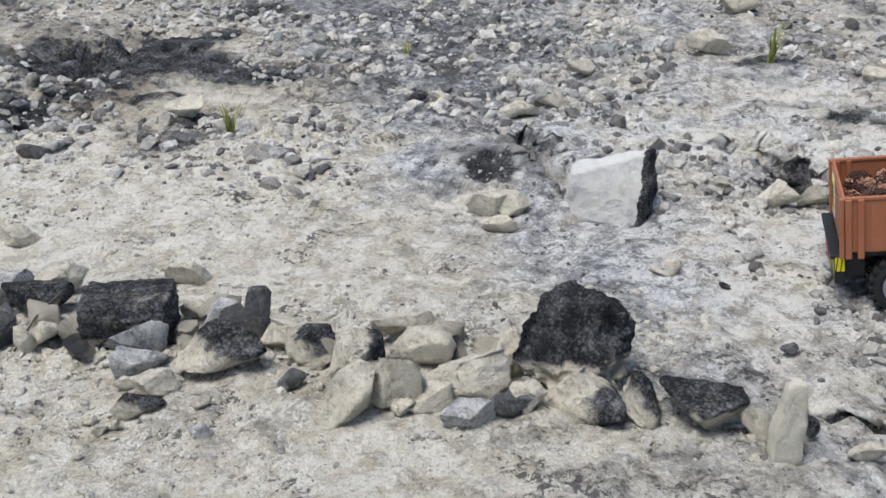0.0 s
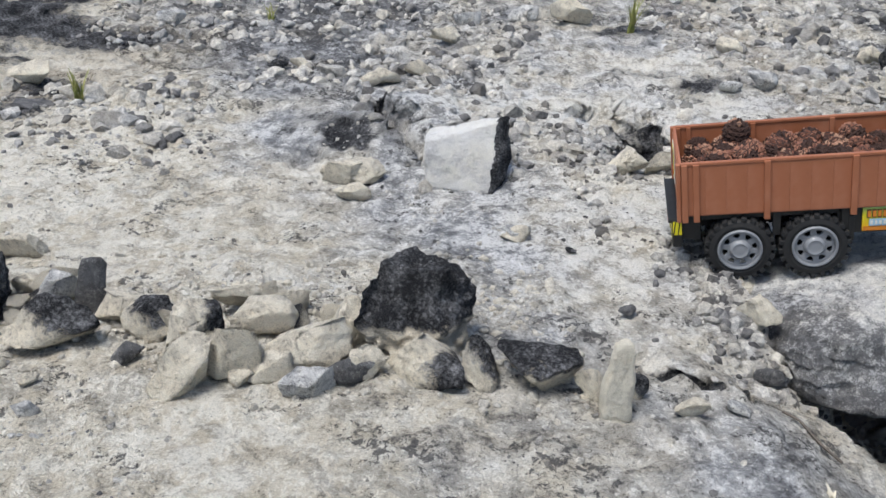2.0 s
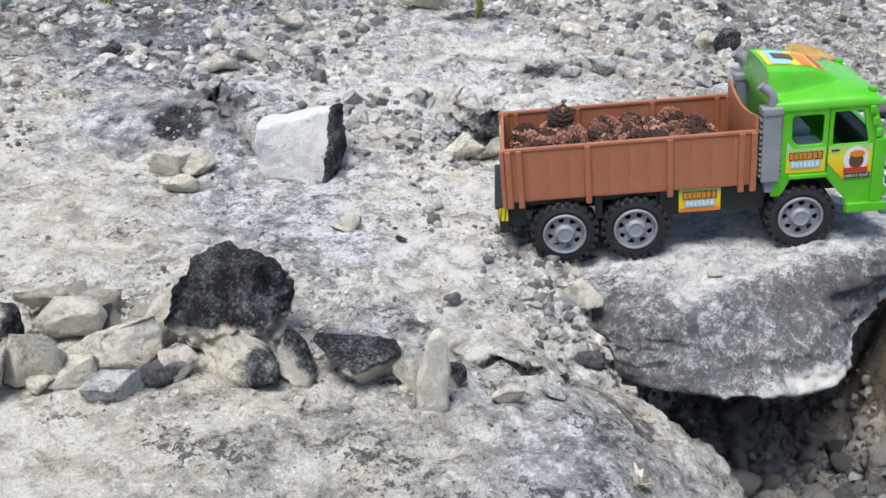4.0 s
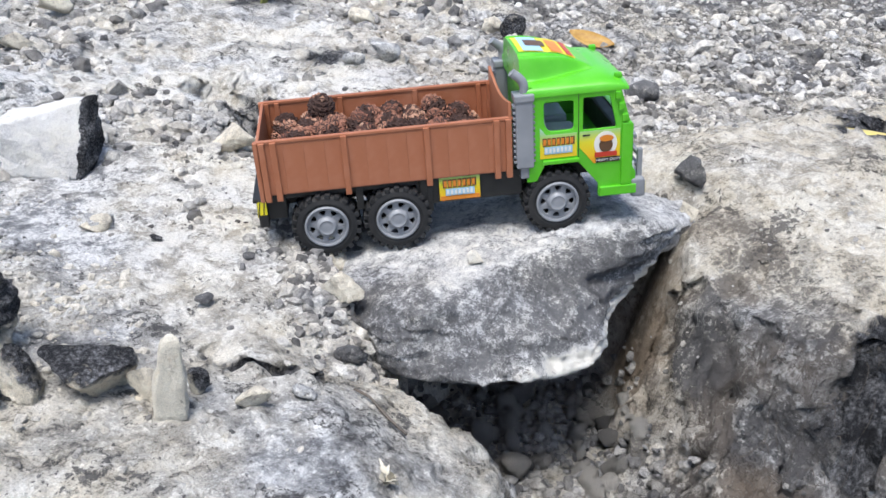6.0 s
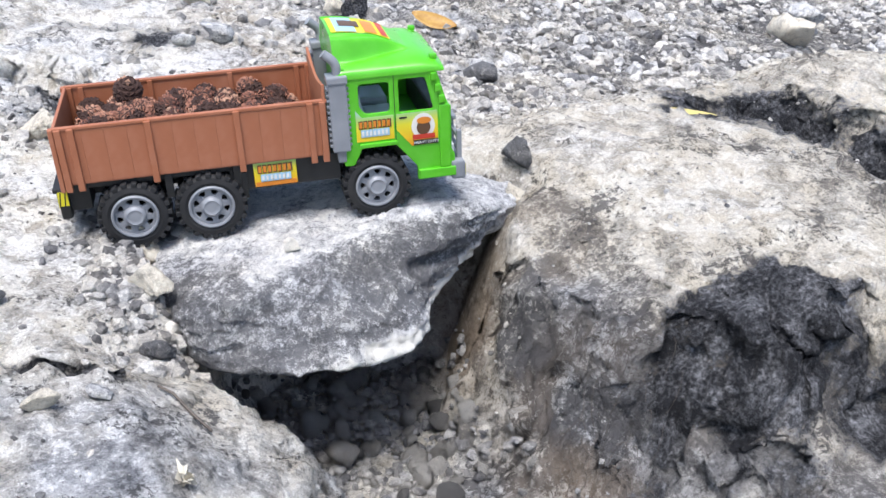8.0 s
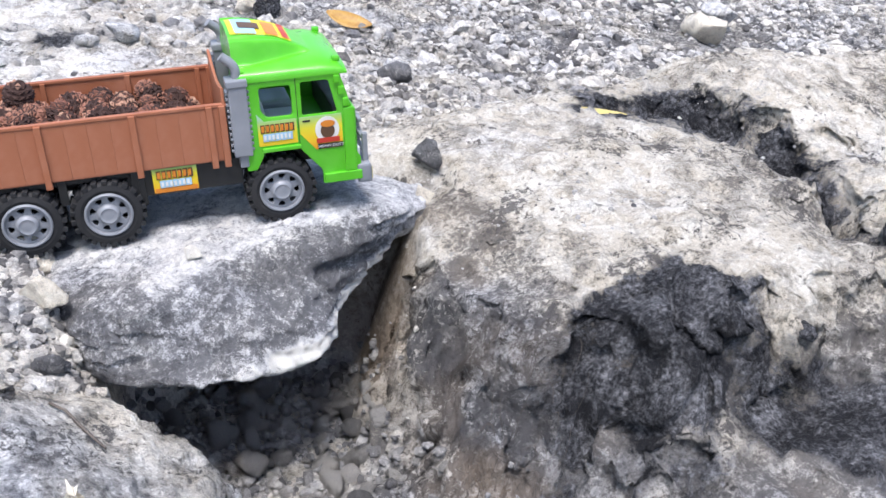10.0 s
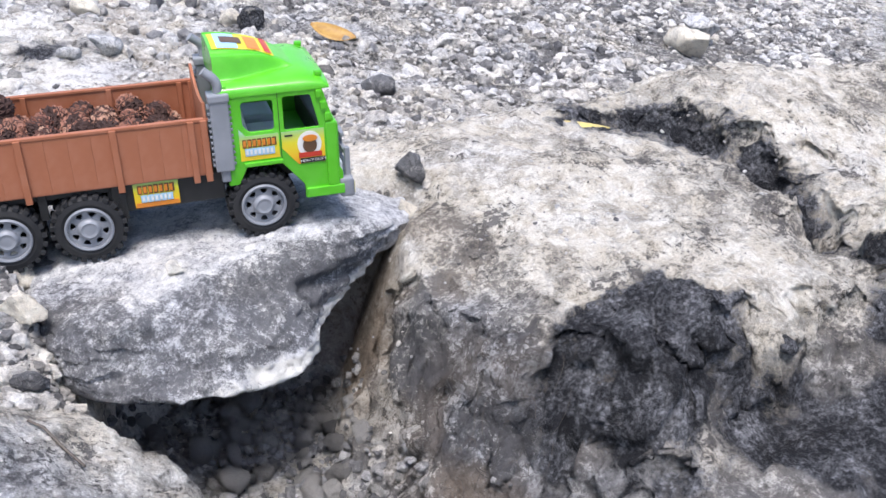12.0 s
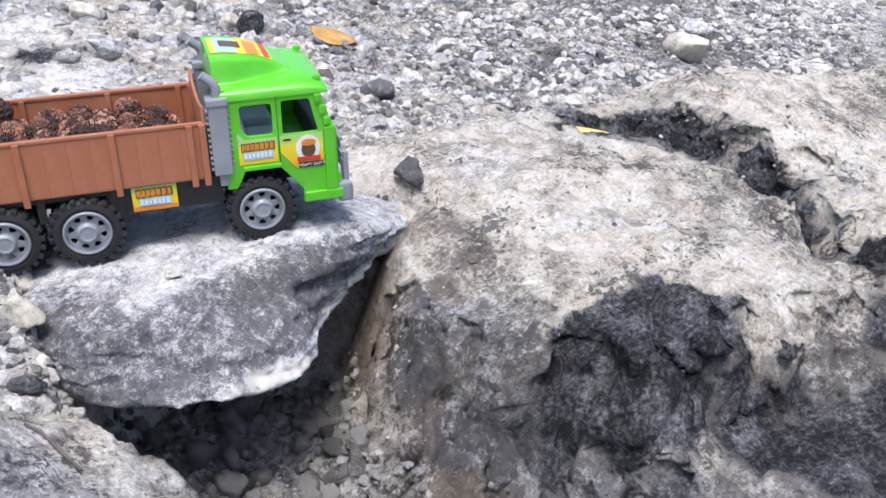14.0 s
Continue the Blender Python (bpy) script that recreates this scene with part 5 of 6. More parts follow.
    band = part("text_band", boxes((0.2215, 0.2414, min(yy + o, yy + 2 * o), max(yy + o, yy + 2 * o), 0.0578, 0.0618), bevel=0), black, st)
    cu = bpy.data.curves.new("writing", "FONT")
    cu.body, cu.size, cu.align_x, cu.align_y, cu.extrude = "HEAVY DUTY", K * 0.0034, "CENTER", "CENTER", 0.00005
    tx = new("lettering", cu)
    dg = bpy.context.evaluated_depsgraph_get()
    tm = bpy.data.meshes.new_from_object(tx.evaluated_get(dg))
    bpy.data.objects.remove(tx)
    tm.materials.clear()
    tm.materials.append(white_pl)
    tx = new("lettering", tm)
    tx.parent = st
    tx.matrix_basis = pose(K * 0.2318, K * (yy + 2 * o) + sgn * 0.0002, K * 0.0598, 90, 0, 0 if sgn < 0 else 180)

# front of the cab: lower panel, frame of the windscreen, grille
lowp = boxes((0.249, 0.2535, -0.048, 0.048, 0.034, 0.087), bevel=0.001)
front = part("front_panel", lowp, green, cab)
for k in range(5):
    part("grille_bar", boxes((0.2535, 0.2555, -0.026, 0.026, 0.050 + k * 0.006, 0.053 + k * 0.006), bevel=0.0006), black, front)
lean = math.atan2(0.0105, 0.0355)
frame_loop = [(-0.0505, 0), (0.0505, 0), (0.0505, 0.0365), (-0.0505, 0.0365)]
opening = rounded([(-0.0445, 0.003), (0.0445, 0.003), (0.0415, 0.0315), (-0.0415, 0.0315)], 0.003)
shade(part("windscreen_frame", plate(frame_loop, [opening], 0.0035, lambda u, v, w: (0.2505 - v * math.sin(lean) - w, u, 0.0865 + v * math.cos(lean)), 0.0006), green, cab), 35)
for sgn in (-1, 1):
    for k in range(3):
        part("pillar_trim", boxes((0.2425 - k * 0.0030, 0.2475 - k * 0.0030, sgn * 0.0512 - 0.0018, sgn * 0.0512 + 0.0018, 0.091 + k * 0.0095, 0.098 + k * 0.0095), bevel=0.0013), green, cab)


# roof with its wind deflector
def build_roof():
    nx, ny = 56, 121
    xs = np.linspace(0.1635, 0.2475, nx)
    ys = np.linspace(-0.0515, 0.0515, ny)
    X, Y = np.meshgrid(xs, ys, indexing="ij")
    u = np.abs(Y) / 0.0515
    base = 0.1205 + 0.0095 * np.sqrt(np.maximum(0, 1 - u ** 3.2)) * (1 - 0.55 * sm(X, 0.222, 0.2475) ** 2)
    half = 0.036 - 0.012 * sm(X, 0.172, 0.222)
    wall = 1 - sm(np.abs(Y), half - 0.0026, half + 0.0018)
    f = np.clip(1 - np.clip((X - 0.1635) / 0.0615, 0, 1) ** 2.1, 0, 1)
    crown = 0.0168 * f * wall * (1 - 0.12 * (Y / 0.04) ** 2)
    ribs = 0.0012 * sm(np.abs(np.abs(Y) - half * 0.72), 0.003, 0.001) * f
    low = np.where(X > 0.243, -0.002 * sm(X, 0.243, 0.2475), 0)
    groove = -0.0012 * np.exp(-((np.abs(Y) - half - 0.003) / 0.002) ** 2) * sm(f, 0, 0.15)
    Z = base + crown + ribs + low + groove
    bm = bmesh.new()
    top = [[bm.verts.new((K * X[i, j], K * Y[i, j], K * Z[i, j])) for j in range(ny)] for i in range(nx)]
    bot = [[bm.verts.new((K * X[i, j], K * Y[i, j], K * 0.1175)) for j in range(ny)] for i in range(nx)]
    for i in range(nx - 1):
        for j in range(ny - 1):
            bm.faces.new((top[i][j], top[i + 1][j], top[i + 1][j + 1], top[i][j + 1]))
            bm.faces.new((bot[i][j], bot[i][j + 1], bot[i + 1][j + 1], bot[i + 1][j]))
    for i in range(nx - 1):
        for j in (0, ny - 1):
            bm.faces.new((top[i][j], bot[i][j], bot[i + 1][j], top[i + 1][j]))
    for j in range(ny - 1):
        for i in (0, nx - 1):
            bm.faces.new((top[i][j], top[i][j + 1], bot[i][j + 1], bot[i][j]))
    roof = shade(part("roof", bm, green, cab, "green roof with a raised wind deflector"), 42)

    def patch(x0, x1, h, mat, lift):
        q = bmesh.new()
        g = {}
        for i in range(13):
            for j in range(13):
                x, y = x0 + (x1 - x0) * i / 12, -h + 2 * h * j / 12
                z = float(np.interp(x, xs, [np.interp(y, ys, Z[k]) for k in range(nx)]))
                g[i, j] = q.verts.new((K * x, K * y, K * (z + lift)))
        for i in range(12):
            for j in range(12):
                q.faces.new((g[i, j], g[i + 1, j], g[i + 1, j + 1], g[i, j + 1]))
        return part("sticker", q, mat, roof)

    patch(0.166, 0.212, 0.021, yellow, 0.0005)["label"] = "yellow roof sticker with a coloured print"
    patch(0.170, 0.186, 0.020, skyblue, 0.0009)
    patch(0.174, 0.190, 0.008, dark_br, 0.0013)
    patch(0.193, 0.203, 0.017, orange, 0.0009)
    patch(0.206, 0.211, 0.019, red_pl, 0.0009)
    for y0 in (-0.040, 0.040):
        part("roof_lamp", boxes((0.2385, 0.2445, y0 - 0.0025, y0 + 0.0025, 0.124, 0.1285), bevel=0.0014), green, roof)


build_roof()
part("dashboard", boxes((0.236, 0.249, -0.046, 0.046, 0.066, 0.088), bevel=0.002), black, cab)
for sgn in (-1, 1):
    seat = part("seat", boxes((0.186, 0.212, sgn * 0.024 - 0.017, sgn * 0.024 + 0.017, 0.066, 0.080), bevel=0.003), seat_pl, cab, "pale grey plastic seat")
    bk = boxes((0.179, 0.187, sgn * 0.024 - 0.016, sgn * 0.024 + 0.016, 0.074, 0.110), bevel=0.003)
    bmesh.ops.rotate(bk, verts=bk.verts[:], cent=(K * 0.183, 0, K * 0.074), matrix=Matrix.Rotation(radians(-12), 3, "Y"))
    part("backrest", bk, seat_pl, seat)
sw = lathe([(0.010, -0.001), (0.0115, 0.0), (0.010, 0.001), (0.0088, 0.0), (0.010, -0.001)], 24)
bmesh.ops.transform(sw, matrix=Matrix.Translation((K * 0.228, K * 0.024, K * 0.093)) @ Matrix.Rotation(radians(65), 4, "X").to_4x4() @ Matrix.Rotation(radians(0), 4, "Z"), verts=sw.verts[:])
part("steering_wheel", sw, black, cab)

# exhaust stacks behind the cab
for sgn in (-1, 1):
    y = sgn * 0.0475
    st = part("exhaust_muffler", boxes((0.1565, 0.1705, y - 0.0065, y + 0.0065, 0.060, 0.1205), (0.1555, 0.1715, y - 0.0075, y + 0.0075, 0.1155, 0.1215), (0.160, 0.167, y - 0.004, y + 0.004, 0.050, 0.061), bevel=0.0012), grey_pl, truck, "grey plastic ribbed exhaust muffler with a bent pipe")
    for k in range(11):
        z = 0.064 + k * 0.0046
        part("rib", boxes((0.1548, 0.1722, y - 0.0042, y + 0.0042, z, z + 0.0022), bevel=0.0004), grey_pl, st)
    cu = bpy.data.curves.new("pipe", "CURVE")
    cu.dimensions, cu.bevel_depth, cu.bevel_resolution, cu.use_fill_caps = "3D", K * 0.0036, 4, True
    sp = cu.splines.new("BEZIER")
    sp.bezier_points.add(2)
    for bp, q in zip(sp.bezier_points, ((0.1645, y, 0.120), (0.1635, y, 0.130), (0.1550, y - sgn * 0.001, 0.1385))):
        bp.co = Vector(q) * K
        bp.handle_left_type = bp.handle_right_type = "AUTO"
    pipe = new("pipe", cu)
    pm = bpy.data.meshes.new_from_object(pipe.evaluated_get(bpy.context.evaluated_depsgraph_get()))
    bpy.data.objects.remove(pipe)
    pm.materials.clear()
    pm.materials.append(grey_pl)
    pm.polygons.foreach_set("use_smooth", np.ones(len(pm.polygons), bool))
    pipe = new("pipe", pm)
    pipe.parent = st

# front bumper and bull bar
bump_part = part("front_bumper", boxes((0.2535, 0.2645, -0.050, 0.050, 0.0225, 0.0375), (0.252, 0.263, -0.052, -0.044, 0.024, 0.040), (0.252, 0.263, 0.044, 0.052, 0.024, 0.040), bevel=0.0018), grey_pl, truck, "grey front bumper with a bull bar")
for y0, y1 in ((-0.048, -0.022), (0.022, 0.048)):
    hazard_x(bump_part, 0.2646, y0, y1, 0.025, 0.035, 0.0003, black)
for y0 in (-0.036, 0.036):
    part("headlamp", boxes((0.2535, 0.2565, y0 - 0.008, y0 + 0.008, 0.042, 0.052), bevel=0.0015), clear, bump_part, "clear plastic headlamp")
for y0 in (-0.044, -0.018, 0.018, 0.044):
    part("bull_bar", boxes((0.258, 0.2625, y0 - 0.002, y0 + 0.002, 0.035, 0.071 if abs(y0) < 0.03 else 0.064), bevel=0.0012), grey_pl, bump_part)
for z0 in (0.045, 0.056, 0.067):
    part("bull_bar", boxes((0.2585, 0.262, -0.045 if z0 < 0.06 else -0.03, 0.045 if z0 < 0.06 else 0.03, z0, z0 + 0.0035), bevel=0.001), grey_pl, bump_part)


# ---- cones in the bed ----
def cone_mesh(seed, r=0.0105, length=0.0125):
    rng = np.random.RandomState(seed)
    bm = bmesh.new()
    bmesh.ops.create_uvsphere(bm, u_segments=12, v_segments=8, radius=1, matrix=Matrix.Diagonal((r * 0.86, r * 0.86, length * 0.9, 1)))
    rows = 8
    for i in range(rows):
        th = math.pi * (i + 0.8) / (rows + 0.6)
        n = max(4, round(13 * math.sin(th)))
        for k in range(n):
            ph = 2 * math.pi * (k + 0.5 * (i % 2)) / n + rng.uniform(-0.06, 0.06)
            d = Vector((math.sin(th) * math.cos(ph), math.sin(th) * math.sin(ph), math.cos(th)))
            base = Vector((d.x * r * 0.82, d.y * r * 0.82, d.z * length * 0.86))
            e1 = Vector((-math.sin(ph), math.cos(ph), 0))
            e2 = d.cross(e1)
            w, h, out = r * 0.20, r * 0.125, r * rng.uniform(0.10, 0.17)
            for s in (-1, 1):
                q = [base + e1 * w + e2 * s * h * 0.3, base - e1 * w + e2 * s * h * 0.3, base + e2 * s * (h * 2.1)]
                tip = base + d * out + e2 * s * h * 1.3 + e1 * rng.uniform(-0.2, 0.2) * w
                vs = [bm.verts.new(v) for v in q] + [bm.verts.new(tip)]
                bm.faces.new((vs[0], vs[1], vs[3]))
                bm.faces.new((vs[1], vs[2], vs[3]))
                bm.faces.new((vs[2], vs[0], vs[3]))
    # the ball behind the scales takes the dark gap material
    for f in bm.faces:
        f.material_index = 1 if len(f.verts) == 4 or f.index < 96 and f.calc_center_median().length < r * 0.9 and max(v.co.length for v in f.verts) < r * 1.0 else 0
    me = bpy.data.meshes.new("seed_cone")
    bm.to_mesh(me)
    bm.free()
    return me


def cone_material():
    m, n, l, b = nodes_of("dry_cone")
    g = n.new("ShaderNodeNewGeometry")
    co = n.new("ShaderNodeTexCoord").outputs["Object"]
    r = calc(n, l, "FRACT", calc(n, l, "ADD", n.new("ShaderNodeObjectInfo").outputs["Random"], calc(n, l, "MULTIPLY", g.outputs["Random Per Island"], 0.35)))
    c = ramp(n, l, r, [(0.0, (0.06, 0.022, 0.014)), (0.3, (0.20, 0.08, 0.05)), (0.7, (0.32, 0.15, 0.095)), (1.0, (0.44, 0.27, 0.18))])
    f = noise_node(n, l, co, 600, 3)
    l.new(mix(n, l, 1.0, c, ramp(n, l, f, [(0.3, GREY(0.6)), (0.7, GREY(1.15))]), "MULTIPLY"), b.inputs["Base Color"])
    b.inputs["Roughness"].default_value = 0.85
    return m


cone_mat = cone_material()
cone_meshes = [cone_mesh(500 + k, 0.0104 + 0.0006 * k, 0.0118 + 0.0012 * (k % 3)) for k in range(4)]
# dark brown inner ball: shade between the scales put into its colour
cone_gap_shade = plastic("cone_gap_shade", (0.035, 0.015, 0.01), 0.85, 0.0, 0.0)
for me in cone_meshes:
    me.materials.append(cone_mat)
    me.materials.append(cone_gap_shade)
rng = random.Random(12)
for layer, z, nx, ny in ((0, 0.0715, 9, 4), (1, 0.0850, 8, 4), (2, 0.0905, 5, 3)):
    for i in range(nx):
        for j in range(ny):
            x = -0.034 + (i + 0.5 * (layer % 2)) * 0.0205 + rng.uniform(-0.003, 0.003)
            y = (j - (ny - 1) / 2) * 0.0212 + rng.uniform(-0.003, 0.003)
            if layer == 2:
                x = -0.012 + i * 0.024 + rng.uniform(-0.006, 0.006)
                if rng.random() < 0.25:
                    continue
            zz = z + rng.uniform(-0.003, 0.002) - (0.006 if layer == 1 and x > 0.105 else 0)
            ob = new("seed_cone", cone_meshes[rng.randrange(4)])
            ob.matrix_world = TRUCK_POSE @ pose(K * x, K * y, K * zz, rng.uniform(0, 180), rng.uniform(0, 180), rng.uniform(0, 360))
            tagged(ob, "small dry brown seed cone heaped in the truck bed", "cone", "seed cones in the truck bed")
dark_cone = new("seed_cone", cone_meshes[3])
dark_cone.matrix_world = TRUCK_POSE @ pose(K * 0.005, K * 0.024, K * 0.1015, 15, 10, 0)
tagged(dark_cone, "large dark brown seed cone standing upright on the heap", "cone", "seed cones in the truck bed")


# ---- pebble on the slab, plants, leaves, twigs ----
px, py = 0.442, 0.562
peb = new("pebble", rock_mesh("pebble", 3, 77, 7, 0.06, 0.6, lichen=-1.0))
peb.data.transform(Matrix.Diagonal((0.012, 0.011, 0.010, 1)))
peb.data.materials.append(cream_mat)
peb.matrix_world = pose(px, py, max(w.co.z for w in slab.data.vertices if math.hypot(w.co.x - px, w.co.y - py) < 0.004) + 0.0035, 0, 0, 20)
tagged(peb, "small white stone resting on the grey slab", "pebble")


def leaf_material(name, col, col2):
    m, n, l, b = nodes_of(name)
    co = n.new("ShaderNodeTexCoord").outputs["Object"]
    f = noise_node(n, l, co, 120, 5)
    l.new(mix(n, l, ramp(n, l, f, [(0.35, GREY(0)), (0.7, GREY(1))]), col, col2), b.inputs["Base Color"])
    b.inputs["Roughness"].default_value = 0.6
    return m


yellow_leaf = leaf_material("dry_yellow_leaf", (0.38, 0.23, 0.05), (0.27, 0.14, 0.03))
pale_leaf = leaf_material("pale_dry_leaf", (0.50, 0.42, 0.12), (0.40, 0.32, 0.14))
grass_mat = leaf_material("grass_blades", (0.13, 0.17, 0.035), (0.30, 0.27, 0.09))
green_leaf = leaf_material("green_leaves", (0.14, 0.26, 0.03), (0.26, 0.36, 0.07))
twig_mat = leaf_material("dry_twig", (0.05, 0.04, 0.032), (0.11, 0.09, 0.07))


def leaf(bm, m, length, width, cup=0.2, n=8):
    """A pointed blade along x, cupped, with a little thickness."""
    rows = []
    for k in range(n + 1):
        t = k / n
        w = width * 0.5 * math.sin(math.pi * min(1, t * 0.97 + 0.02)) ** 0.7
        z = cup * length * (t - 0.5) ** 2
        rows.append([bm.verts.new(m @ Vector((length * (t - 0.5), s * w, z + abs(s) * width * 0.12))) for s in (-1, -0.5, 0, 0.5, 1)])
    for a, b in zip(rows, rows[1:]):
        for k in range(4):
            bm.faces.new((a[k], a[k + 1], b[k + 1], b[k]))


def thin(ob, t):
    s = ob.modifiers.new("thickness", "SOLIDIFY")
    s.thickness = t
    return ob


def ground_thing(name, bm, mat, label, category, kind=""):
    me = bpy.data.meshes.new(name)
    bm.to_mesh(me)
    bm.free()
    me.materials.append(mat)
    me.polygons.foreach_set("use_smooth", np.ones(len(me.polygons), bool))
    return tagged(new(name, me), label, category, kind=kind)


bm = bmesh.new()
leaf(bm, Matrix.Identity(4), 0.066, 0.030, 0.25)
ob = thin(ground_thing("fallen_leaf", bm, yellow_leaf, "curled yellow-brown fallen leaf lying on gravel", "leaf"), 0.0005)
ob.matrix_world = pose(0.888, 1.142, ground_z(0.888, 1.142) + 0.012, 28, 6, -38)
bm = bmesh.new()
leaf(bm, Matrix.Identity(4), 0.052, 0.013, 0.1)
ob = thin(ground_thing("fallen_leaf", bm, pale_leaf, "narrow pale yellow dry leaf lying on rock", "leaf"), 0.0005)
ob.matrix_world = pose(0.915, 0.655, ground_z(0.915, 0.655) + 0.007, 8, 0, -30)


def tuft(x, y, height, blades, seed, spread, label, mat=None, wide=0.0017):
    r = random.Random(seed)
    root = new("grass_tuft")
    z = ground_z(x, y)
    root.matrix_world = pose(x, y, z - 0.002)
    tagged(root, label, "grass tuft")
    for k in range(blades):
        b = bmesh.new()
        a, lean = r.uniform(0, 360), r.uniform(2, spread)
        h = height * r.uniform(0.5, 1.0)
        n = 6
        for side in (0,):
            rows = []
            for i in range(n + 1):
                t = i / n
                w = wide * (1 - t) ** 0.7 + 0.0002
                bend = math.sin(radians(lean)) * h * t * t
                rows.append([b.verts.new((bend, -w, h * t)), b.verts.new((bend + 0.0006 * (1 - t), 0, h * t)), b.verts.new((bend, w, h * t))])
            for p, q in zip(rows, rows[1:]):
                for c in (0, 1):
                    b.faces.new((p[c], p[c + 1], q[c + 1], q[c]))
        ob = part("blade", b, mat or grass_mat, root)
        ob.matrix_basis = pose(r.uniform(-0.004, 0.004), r.uniform(-0.004, 0.004), 0, 0, 0, a)


tuft(0.462, 1.330, 0.062, 22, 3, 38, "sparse green and straw grass tuft growing in rubble")
tuft(-0.054, 1.43, 0.036, 14, 4, 40, "small green grass tuft among grey gravel")
tuft(-0.245, 1.05, 0.035, 18, 5, 55, "short dry straw-coloured tuft on the ground")

straw = leaf_material("bleached_straw", (0.60, 0.56, 0.46), (0.45, 0.40, 0.30))
tuft(0.312, 0.385, 0.011, 16, 6, 85, "small bleached dry sprig lying on pale rock", straw, 0.0022)


def seedling(x, y, seed):
    r = random.Random(seed)
    root = new("seedling")
    root.matrix_world = pose(x, y, ground_z(x, y))
    tagged(root, "tiny green seedling with rounded leaves among pebbles", "plant")
    for k in range(9):
        b = bmesh.new()
        leaf(b, Matrix.Identity(4), 0.013, 0.008, 0.15, 5)
        ob = thin(part("leaf", b, green_leaf, root), 0.0003)
        a = k * 137.5
        d = r.uniform(0.003, 0.014)
        ob.matrix_basis = pose(d * math.cos(radians(a)), d * math.sin(radians(a)), r.uniform(0.004, 0.014), r.uniform(-20, 20), r.uniform(-35, 5), a)
    for k in range(3):
        b = bmesh.new()
        bmesh.ops.create_cone(b, cap_ends=True, segments=6, radius1=0.0008, radius2=0.0005, depth=0.012, matrix=pose(0, 0, 0.005, 12 * k - 12, 10, 0))
        part("stem", b, green_leaf, root)


seedling(0.487, 0.812, 2)


def twig(points, radius, label, drop=0.0):
    cu = bpy.data.curves.new("twig", "CURVE")
    cu.dimensions, cu.bevel_depth, cu.bevel_resolution, cu.use_fill_caps = "3D", radius, 2, True
    sp = cu.splines.new("POLY")
    sp.points.add(len(points) - 1)
    for p, (x, y, h) in zip(sp.points, points):
        p.co = (x, y, ground_z(x, y) + h, 1)
    tmp = new("twig", cu)
    me = bpy.data.meshes.new_from_object(tmp.evaluated_get(bpy.context.evaluated_depsgraph_get()))
    bpy.data.objects.remove(tmp)
    me.materials.clear()
    me.materials.append(twig_mat)
    return tagged(new("twig", me), label, "twig")


twig(((0.322, 0.475, 0.003), (0.328, 0.463, 0.004), (0.336, 0.447, 0.003), (0.342, 0.430, 0.004)), 0.0009, "thin dark dry twig lying on pale rock")
twig(((-0.30, 0.57, 0.003), (-0.295, 0.60, 0.012), (-0.285, 0.63, 0.02)), 0.0008, "thin dry twig between the stones")


# fine dry roots hanging on the pit wall
def roots():
    rr = random.Random(8)
    verts, faces = [], []
    for k in range(55):
        x, y = rr.gauss(0.600, 0.02), rr.gauss(0.365, 0.025)
        a, ln = rr.uniform(0, 6.28), rr.uniform(0.005, 0.016)
        prev = None
        for i in range(5):
            u = i / 4
            px, py = x + ln * u * math.cos(a + u * 0.9), y + ln * u * math.sin(a + u * 0.9)
            pz = ground_z(px, py) + 0.002 + 0.004 * math.sin(u * 3.1)
            w = 0.00025
            b0 = len(verts)
            verts += [(px - w, py, pz), (px + w, py, pz), (px, py, pz + 2 * w)]
            if prev is not None:
                for c in range(3):
                    faces.append((prev + c, prev + (c + 1) % 3, b0 + (c + 1) % 3, b0 + c))
            prev = b0
    me = mesh_of("rootlets", verts, faces)
    me.materials.append(twig_mat)
    tagged(new("rootlets", me), "fine dry rootlets clinging to the pit wall", "roots", kind="stuff")


roots()


# ---- rubble in the pit ----
rubble_meshes = []
for k in range(8):
    me = rock_mesh("rubble", 2, 900 + k, 9, 0.08, 0.4)
    me.materials.append(rubble_mat)
    rubble_meshes.append(me)
r = random.Random(5)
count = 0
while count < 180:
    x, y = r.uniform(0.36, 0.60), r.uniform(0.36, 0.66)
    z, into = height(np.array([x]), np.array([y]))
    dens = 1.0 if y > 0.47 else 0.35
    if into[0] < 0.72 or r.random() > dens:
        continue
    s = r.choice((0.008, 0.010, 0.012, 0.014, 0.018, 0.023)) * r.uniform(0.8, 1.15)
    ob = new("stone", rubble_meshes[count % 8])
    ob.matrix_world = pose(x, y, float(z[0]) + s * 0.22 + (0.008 * r.random() if y > 0.5 else 0), r.uniform(0, 360), r.uniform(0, 360), r.uniform(0, 360)) @ Matrix.Diagonal((s, s * r.uniform(0.7, 1), s * r.uniform(0.6, 0.9), 1))
    tagged(ob, "dull grey rubble stone on the floor of the pit", "stone", "rubble in the pit")
    count += 1


